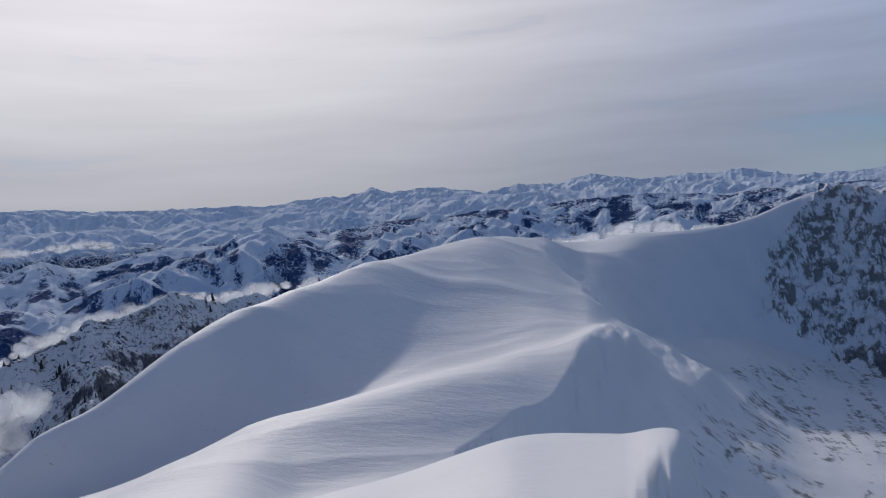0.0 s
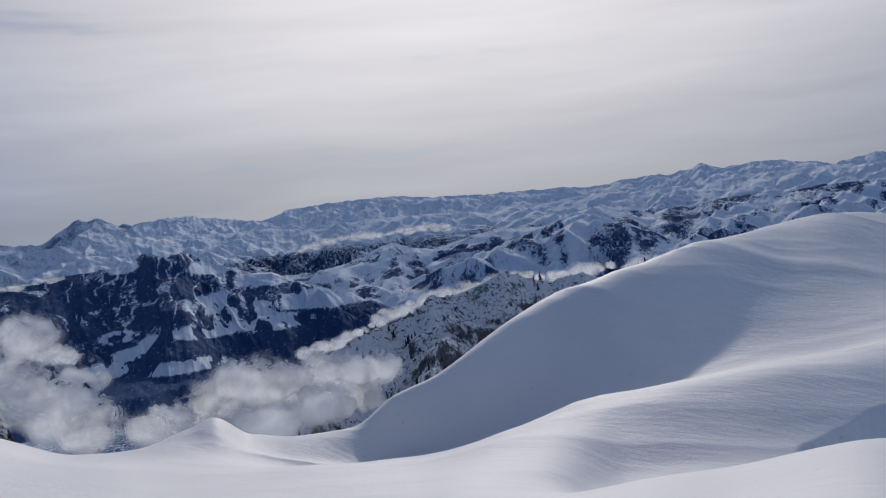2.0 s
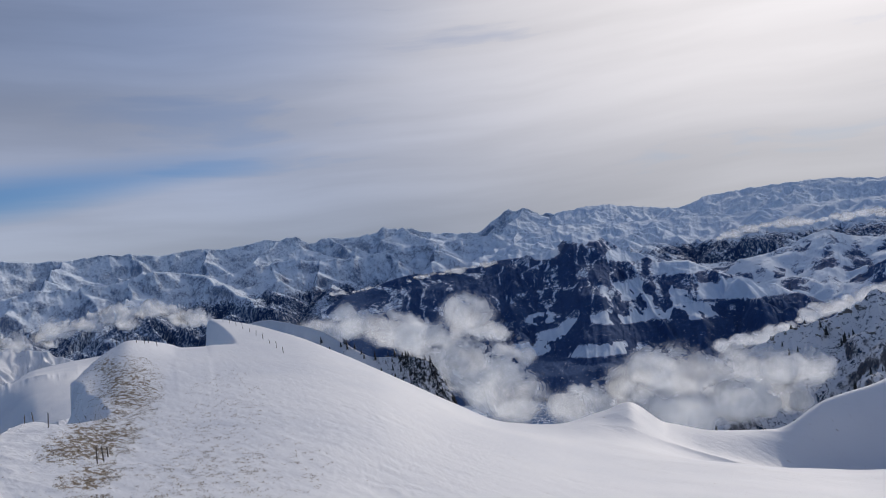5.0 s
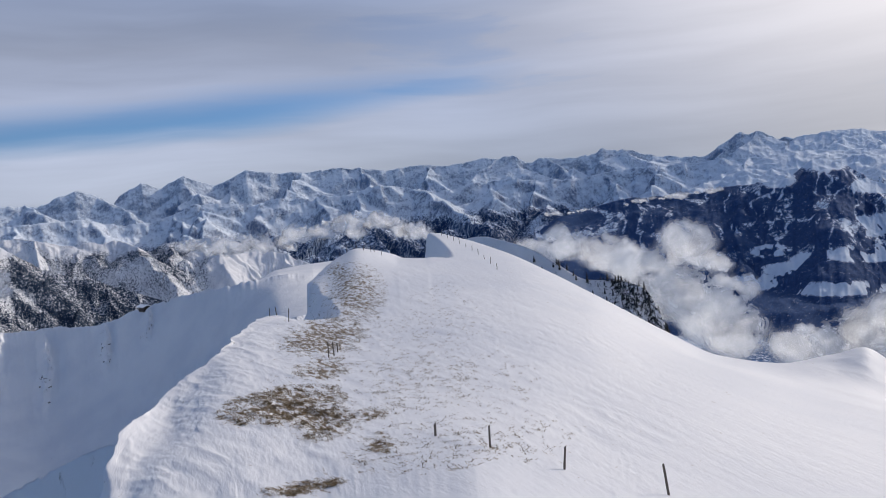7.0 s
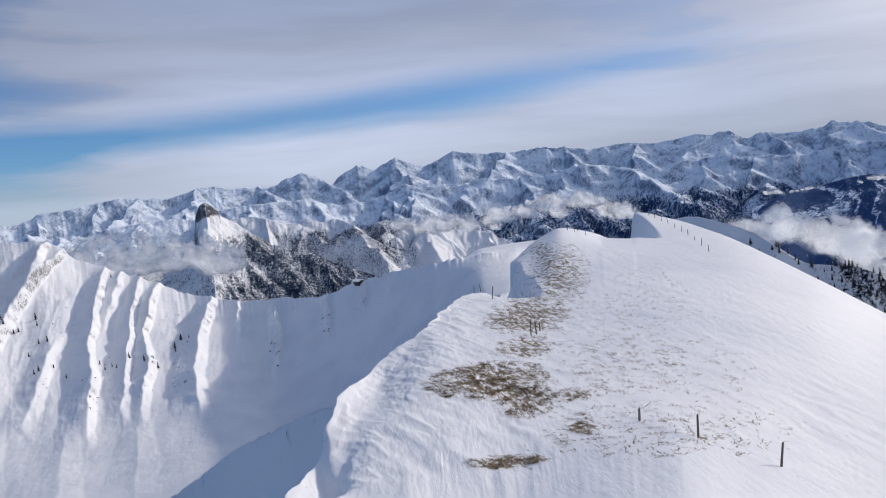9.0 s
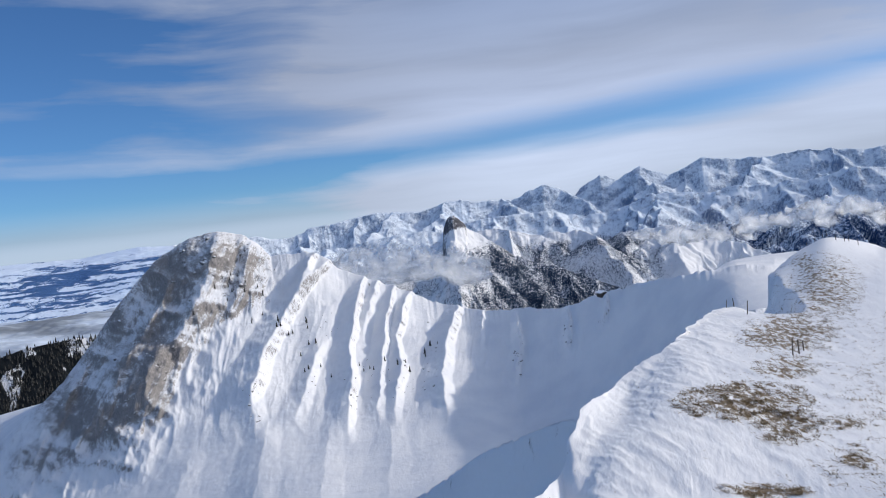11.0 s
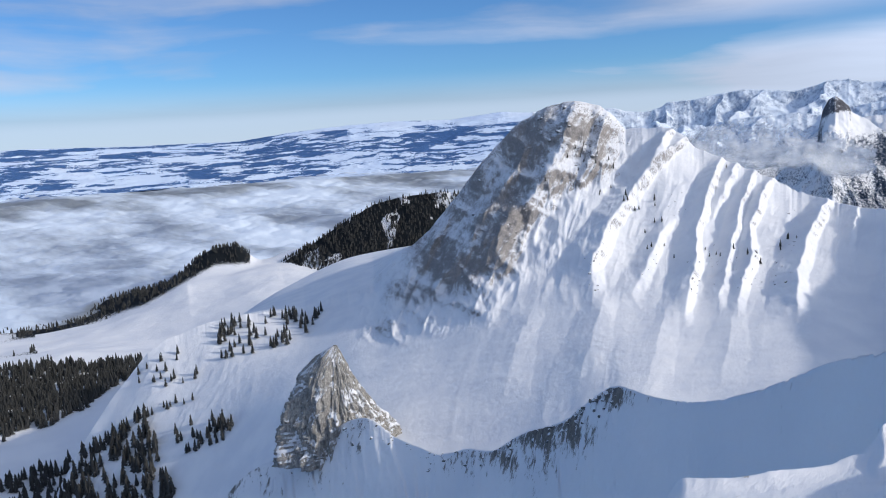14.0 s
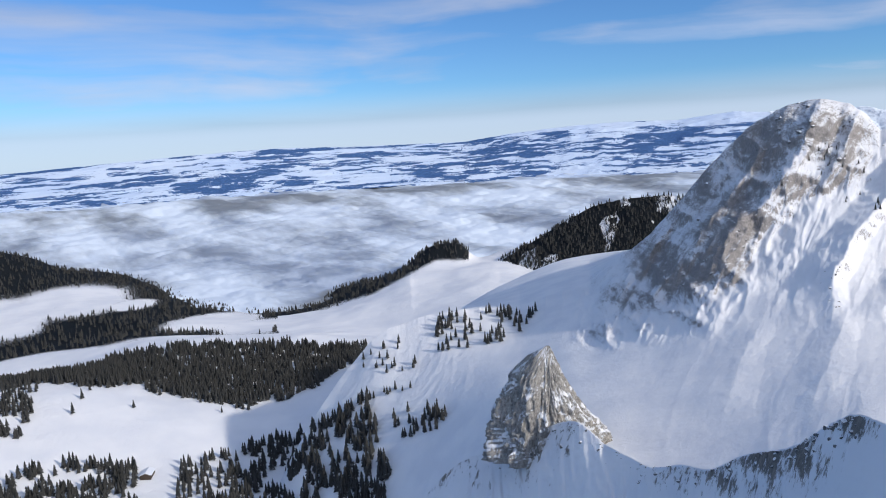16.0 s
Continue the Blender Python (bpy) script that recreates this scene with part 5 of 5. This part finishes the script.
outcrops("fluted_mountain", 120, among([(113.4, -10.6, 1.0, 1.2), (108.9, -10.6, 0.5, 1.8), (106.2, -11.0, 0.5, 1.6), (104.0, -9.0, 0.5, 2.4), (110.8, -6.0, 1.5, 1.6), (104.6, -11, 0.5, 2.2), (107.6, -11.5, 0.5, 2.0), (110.2, -11, 0.6, 2.0), (117.5, -10.5, 0.8, 2.0), (97.9, -10.5, 0.4, 1.5), (94, -9, 0.3, 1.0)]), 0.8, 2.6, lambda az: 330, fluted_r, 8)
outcrops("rocky_ridge", 120, along_line(sorted(PEAK_RIDGE)[:-2], 3.5), 3.0, 9.0, lambda az: 560, crest_r(sorted(PEAK_RIDGE)), 9)


# ---------------------------------------------------------------- fence posts on the ridge
def weathered():
    m, n = material("weathered_wood")
    at = n.add("ShaderNodeNewGeometry").outputs["Position"]
    grain = n.noise(n.stretch(at, (14.0, 14.0, 1.2)), 2.0, 6.0, 0.6)
    finish(n, n.mix(grain, (0.05, 0.042, 0.036), (0.24, 0.20, 0.17)), 0.85, grain, 0.5, 0.01)
    return m


WOOD = weathered()


def post_mesh(seed):
    """A split larch stake: an uneven square section, tapering, with a slanting top."""
    g = random.Random(seed)
    verts, faces = [], []
    for h, s in ((-0.35, 1.0), (0.3, 1.0), (0.75, 0.94), (1.0, 0.86)):
        for ax, ay in ((1, 1), (0, 1.15), (-1, 1), (-1.1, 0), (-1, -1), (0, -1.1), (1, -1), (1.15, 0)):
            k = 0.036 * s * g.uniform(0.88, 1.1)
            verts.append((ax * k, ay * k, h + (0.03 * ax + 0.02 if h == 1.0 else 0)))
    for lvl in range(3):
        for j in range(8):
            faces.append((lvl * 8 + j, lvl * 8 + (j + 1) % 8, lvl * 8 + 8 + (j + 1) % 8, lvl * 8 + 8 + j))
    faces += [tuple(range(24, 32)), tuple(range(7, -1, -1))]
    return mesh_of("fence_post", verts, faces, WOOD)


POSTS = [post_mesh(i) for i in range(4)]


def fence_post(az, r, high, lean_x, lean_y, k):
    x, y = polar(az, r)
    ob = new("fence_post", POSTS[k % 4])
    ob.matrix_world = pose(float(x), float(y), ground_at("ground", az, r), lean_x, lean_y, 40 * k) @ Matrix.Diagonal((0.95, 0.95, high, 1))
    return tagged(ob, "weathered wooden fence post leaning in wind-blown snow", "fence post", "fence posts along the ridge")


for k, (az, el, high, lx, ly) in enumerate([(54.9, -22.6, 1.12, 3, -6), (62.3, -20.8, 0.85, -4, 5), (67.7, -19.0, 0.85, 1, 2), (71.7, -18.0, 0.55, 8, -6), (79.0, -11.5, 1.1, 2, 3), (78.6, -11.4, 1.0, -3, -2), (78.3, -11.2, 0.7, 5, 2),
                                           (81.6, -8.6, 1.3, -3, -5), (82.4, -7.8, 0.9, 2, 3), (82.9, -7.9, 0.8, -4, 4)]):
    fence_post(az, seen_at("ground", az, el, 16, 130), high, lx, ly, k)
for k in range(9):
    fence_post(74.4 + 0.42 * k + 0.1 * math.sin(k * 2.1), 131 + 1.5 * math.sin(k * 1.7), 1.0 + 0.3 * math.sin(k * 3.3), 5 * math.sin(k * 1.3), 6 * math.sin(k * 2.9), k)
for k in range(11):
    fence_post(66.0 + 0.43 * k, 120 + 8 * k, 0.95 + 0.25 * math.sin(k * 2.3), 4 * math.sin(k * 1.9), 5 * math.sin(k * 2.3), k)


# ---------------------------------------------------------------- dead grass
def straw():
    m, n = material("dead_grass")
    at = n.add("ShaderNodeNewGeometry").outputs["Position"]
    finish(n, n.mix(n.noise(at, 6.0, 3.0), (0.12, 0.082, 0.045), (0.42, 0.31, 0.17)), 0.8)
    return m


def grass():
    g = random.Random(12)
    verts, faces = [], []
    spots = [(82.6, -14.4, 4.2, 1.2, 1300), (79.8, -16.0, 2.0, 1.2, 520), (76.6, -15.9, 1.6, 0.4, 120), (76.6, -7.2, 2.2, 2.2, 700), (79.2, -10.0, 3.0, 1.3, 700), (81.6, -20.2, 2.8, 0.32, 150), (75.8, -18.1, 1.0, 0.5, 90), (79.5, -12.2, 2.0, 0.8, 220), (75.5, -12.5, 4.5, 3.4, 420), (72.0, -18.5, 6.0, 1.8, 260), (77.5, -8.0, 2.4, 3.0, 420), (66, -18.5, 4.0, 1.6, 110), (70.5, -9.5, 2.6, 2.4, 220), (72.0, -14.0, 3.5, 2.0, 260), (67.0, -14.5, 3.0, 2.0, 120)]
    for az0, el0, wa, we, count in spots:
        for _ in range(int(1.6 * count)):
            t, q = g.random() * 6.28, math.sqrt(g.random()) * 1.1
            az, el = az0 + wa * q * math.cos(t), el0 + we * q * math.sin(t)
            if fbm(np.array(az * 2.2), np.array(el * 5.0), 3, 0.6, 3) < 0.47:
                continue
            r = seen_at("ground", az, el, 18, 135)
            cx, cy = polar(az, r)
            cz = ground_at("ground", az, r)
            for _ in range(9):
                a, long = g.random() * 6.28, g.uniform(0.16, 0.44)
                bx, by = float(cx) + g.gauss(0, 0.10), float(cy) + g.gauss(0, 0.10)
                tx, ty = bx + long * (0.55 * math.cos(a) + 0.5), by + long * (0.55 * math.sin(a) - 0.3)
                nx, ny = -math.sin(a) * 0.016, math.cos(a) * 0.016
                i = len(verts)
                verts += [(bx - nx, by - ny, cz - 0.03), (bx + nx, by + ny, cz - 0.03), (tx, ty, cz + long * g.uniform(0.06, 0.36))]
                faces.append((i, i + 1, i + 2))
    return tagged(new("dead_grass", mesh_of("dead_grass", verts, faces, straw())), "straw-brown dead grass poking through thin snow", "grass", kind="stuff")


grass()


# ---------------------------------------------------------------- clouds
def vapour(name, thick):
    """One shell of a cloud: droplets that pass the sun's light on, and gaps between them."""
    m, n = material(name)
    at = n.add("ShaderNodeNewGeometry").outputs["Position"]
    body = n.add("ShaderNodeBsdfDiffuse", ins={"Color": (0.96, 0.965, 0.975, 1)})
    onward = n.add("ShaderNodeBsdfTranslucent", ins={"Color": (0.94, 0.965, 0.99, 1)})
    both = n.add("ShaderNodeMixShader", ins={0: 0.75, 1: body.outputs[0], 2: onward.outputs[0]})
    hole = n.add("ShaderNodeBsdfTransparent")
    ragged = n.noise(at, 0.035, 5.0, 0.55)
    share = n.span(ragged, 0.36, 0.66, thick * 0.45, min(1.0, thick * 1.5))
    mixed = n.add("ShaderNodeMixShader", ins={0: share, 1: hole.outputs[0], 2: both.outputs[0]})
    n.add("ShaderNodeOutputMaterial", ins={"Surface": mixed.outputs[0]})
    return m


SHELLS = [("rim", 1.10, vapour("cloud_rim", 0.09)), ("outer_shell", 1.0, vapour("cloud_outer", 0.19)), ("middle_shell", 0.91, vapour("cloud_middle", 0.30)), ("inner_shell", 0.82, vapour("cloud_inner", 0.48)), ("heart", 0.72, vapour("cloud_heart", 0.85))]
LUMPS = bpy.data.textures.new("cloud_lumps", "CLOUDS")
LUMPS.noise_scale, LUMPS.noise_depth = 13.0, 6


def cloud(puffs, label, voxel=4.0, ragged=16.0):
    """A bank of cloud: round puffs (bearing, elevation, distance, radius, flatness) melted together, in shells that thicken inwards.
    The shells stay open where the sun enters, so that its light fills them."""
    bank = new("cloud")
    for name, share, mat in SHELLS:
        bm = bmesh.new()
        for az, el, r, size, flat in puffs:
            x, y = polar(az, r)
            bmesh.ops.create_icosphere(bm, subdivisions=3, radius=size * share, matrix=Matrix.Translation((float(x), float(y), float(lift(r, el)))) @ Matrix.Diagonal((1, 1, flat, 1)))
        me = bpy.data.meshes.new("shell")
        bm.to_mesh(me)
        bm.free()
        ob = tagged(part(name, me, bank), kind="stuff")
        melt = ob.modifiers.new("melt", "REMESH")
        melt.mode, melt.voxel_size, melt.use_smooth_shade = "VOXEL", voxel, True
        lumps = ob.modifiers.new("lumps", "DISPLACE")
        lumps.texture, lumps.strength, lumps.mid_level, lumps.texture_coords = LUMPS, ragged, 0.5, "GLOBAL"
        done = bpy.data.meshes.new_from_object(ob.evaluated_get(bpy.context.evaluated_depsgraph_get()))
        ob.modifiers.clear()
        bm = bmesh.new()
        bm.from_mesh(done)
        sunward = Vector(sun_way)
        bmesh.ops.delete(bm, geom=[f for f in bm.faces if f.normal.dot(sunward) > 0.12], context="FACES")
        bm.to_mesh(done)
        bm.free()
        done.materials.clear()
        done.materials.append(mat)
        done.polygons.foreach_set("use_smooth", np.ones(len(done.polygons), dtype=bool))
        ob.data = done
    return tagged(bank, label, "cloud", "clouds in the valleys")


def bank_of(line, count, r, size, flat, seed, spread=0.6):
    """Puffs strung along a line of (bearing, elevation)."""
    g = random.Random(seed)
    line = sorted(line)
    a, e = [p[0] for p in line], [p[1] for p in line]
    out = []
    count = int(1.4 * count)
    for k in range(count):
        az = a[0] + (a[-1] - a[0]) * (k + g.random()) / count
        s = size * g.uniform(0.35, 1.15)
        out.append((az, float(np.interp(az, a, e)) + spread * g.uniform(-1, 0.3), r * g.uniform(0.96, 1.04), s, flat))
    return out


cloud(bank_of([(63.5, -5.3), (60, -4.7), (57.5, -5.6), (55.2, -6.2), (52.4, -5.2), (50.5, -6.5), (49.5, -9)], 16, 700, 22, 0.75, 1, 0.8)
      + bank_of([(49, -10), (51, -9), (53, -8.5), (56, -7.5)], 12, 690, 24, 0.9, 2, 1.8) + [(52.6, -4.7, 700, 14, 1.0), (51.8, -6.0, 700, 16, 1.0), (50, -11.5, 680, 26, 1), (51.5, -10.5, 690, 26, 1)],
      "towering white cloud rising from the valley", 3.6, 12)
cloud(bank_of([(46.5, -12.5), (43.5, -12.2), (41.5, -11.2), (38.5, -10.2), (36.5, -11.3), (34.5, -10.3), (31.5, -11), (29, -10.6)], 22, 520, 17, 0.85, 3, 1.0) + bank_of([(46, -14), (40, -13.5), (34, -13), (30, -13)], 14, 510, 18, 0.9, 4, 1.0),
      "billowing white cloud behind the snow slope", 2.8, 10)
cloud(bank_of([(35, -9.4), (31.1, -8.7), (28.5, -7.5), (25, -6.4), (22.4, -6.1), (20.8, -6.0), (18.6, -5.5), (16.5, -5.9), (12.4, -5.6), (8, -5.8)], 30, 960, 14, 0.7, 5, 0.25), "thin white cloud spilling over a rocky ridge", 3.4, 9)
cloud(bank_of([(88, -2.3), (84.5, -2.0), (81.3, -2.7), (79.5, -1.7), (76.3, -2.0), (73.8, -1.9), (71, -2.7)], 22, 1500, 30, 0.55, 6, 0.8), "ragged cloud drifting over a snowy ridge", 6, 20)
cloud(bank_of([(111.5, -2.4), (108, -2.1), (105, -2.0), (102, -2.5), (99.5, -2.9)], 26, 1500, 52, 0.55, 7, 0.9), "soft cloud lying against a rocky mountain", 6, 18)
cloud(bank_of([(-7, -4.6), (-11, -3.8), (-14, -3.5), (-17, -3.7), (-21, -4.0)], 14, 560, 9, 0.7, 8, 0.3), "low cloud glowing behind a snow saddle", 2.4, 6)
cloud(bank_of([(34, -1.9), (30.3, -1.3), (28.7, -1.6), (24.6, -1.3), (23, -1.6)], 22, 3000, 34, 0.5, 9, 0.15), "thin band of cloud under the high range", 7, 14)
cloud(bank_of([(62, -2.6), (58, -2.5), (53.9, -2.1), (49.7, -1.8)], 22, 2650, 26, 0.4, 10, 0.1), "flat layer of cloud in a side valley", 6, 14)


def cloud_sea():
    """The low cloud over the lowlands: two broken layers with blue gaps."""
    m, n = material("cloud_sea")
    at = n.add("ShaderNodeNewGeometry").outputs["Position"]
    body = n.add("ShaderNodeBsdfDiffuse", ins={"Color": (0.77, 0.865, 0.98, 1)})
    hole = n.add("ShaderNodeBsdfTransparent")
    patch = n.noise(n.stretch(at, (1.0, 0.45, 1.0), (0, 0, 55)), 0.0036, 7.0, 0.55)
    share = n.span(patch, 0.36, 0.62, 0.30, 0.96)
    mixed = n.add("ShaderNodeMixShader", ins={0: share, 1: hole.outputs[0], 2: body.outputs[0]})
    n.add("ShaderNodeOutputMaterial", ins={"Surface": mixed.outputs[0]})
    az = np.arange(112, 190, 0.12)[:, None]
    r = np.linspace(1700, 3840, 170)[None, :]
    x, y = polar(az, r)
    level = np.interp(r, [1700, 2450, 3000, 3500, 3960, 4300], [-348, -320, -265, -207, -168, -150])
    z = level + 22 * (fbm(x / 190, y / 190, 5, 0.45, 71) - 0.5) + 13 * (0.5 - ridged(x / 80, y / 80, 4, 0.5, 73))
    return tagged(sheet("cloud_sea", x, y, z, m), "broken sea of low cloud over the lowlands", "cloud", kind="stuff")


cloud_sea()


# ---------------------------------------------------------------- huts
def timber():
    m, n = material("dark_timber")
    at = n.add("ShaderNodeNewGeometry").outputs["Position"]
    finish(n, n.mix(n.noise(n.stretch(at, (1.0, 1.0, 9.0)), 1.2, 4.0), (0.025, 0.018, 0.014), (0.09, 0.065, 0.05)), 0.85)
    return m


TIMBER = timber()
ROOF_SNOW = material("roof_snow")
finish(ROOF_SNOW[1], (0.86, 0.88, 0.92, 1), 0.6)


def prism(name, long, wide, low, high, ridge, mat, thick=0.0):
    """A gabled body, or with thick a gabled slab over it."""
    a, b = long / 2, wide / 2
    section = [(-b, low), (b, low), (b, high), (0, ridge), (-b, high)]
    if thick:
        section = [(-b, high), (0, ridge), (b, high), (b, high + thick), (0, ridge + thick), (-b, high + thick)]
    k = len(section)
    verts = [(-a, y, z) for y, z in section] + [(a, y, z) for y, z in section]
    faces = [tuple(range(k))[::-1], tuple(range(k, 2 * k))] + [(j, (j + 1) % k, k + (j + 1) % k, k + j) for j in range(k)]
    return mesh_of(name, verts, faces, mat)


def hut(sheet_name, az, r, turn, long, wide, tall, label):
    x, y = polar(az, r)
    thing = new("hut")
    thing.matrix_world = pose(float(x), float(y), ground_at(sheet_name, az, r), 0, 0, turn)
    part("wall", prism("wall", long, wide, -1.0, tall, tall * 1.55, TIMBER), thing, "dark timber walls")
    part("roof", prism("roof", long + 1.2, wide + 1.4, 0, tall * 0.98, tall * 1.6, ROOF_SNOW[0], 0.5), thing, "snow-covered roof")
    return tagged(thing, label, "hut")


hut("fluted_mountain", 91.25, 453, 25, 6.5, 4, 1.5, "small dark timber hut under snow on the ridge")
hut("ground_north", 167.0, seen_at("ground_north", 167.0, -21.4, 560, 800), 60, 13, 9, 3.2, "snow-roofed alpine hut among the spruces")
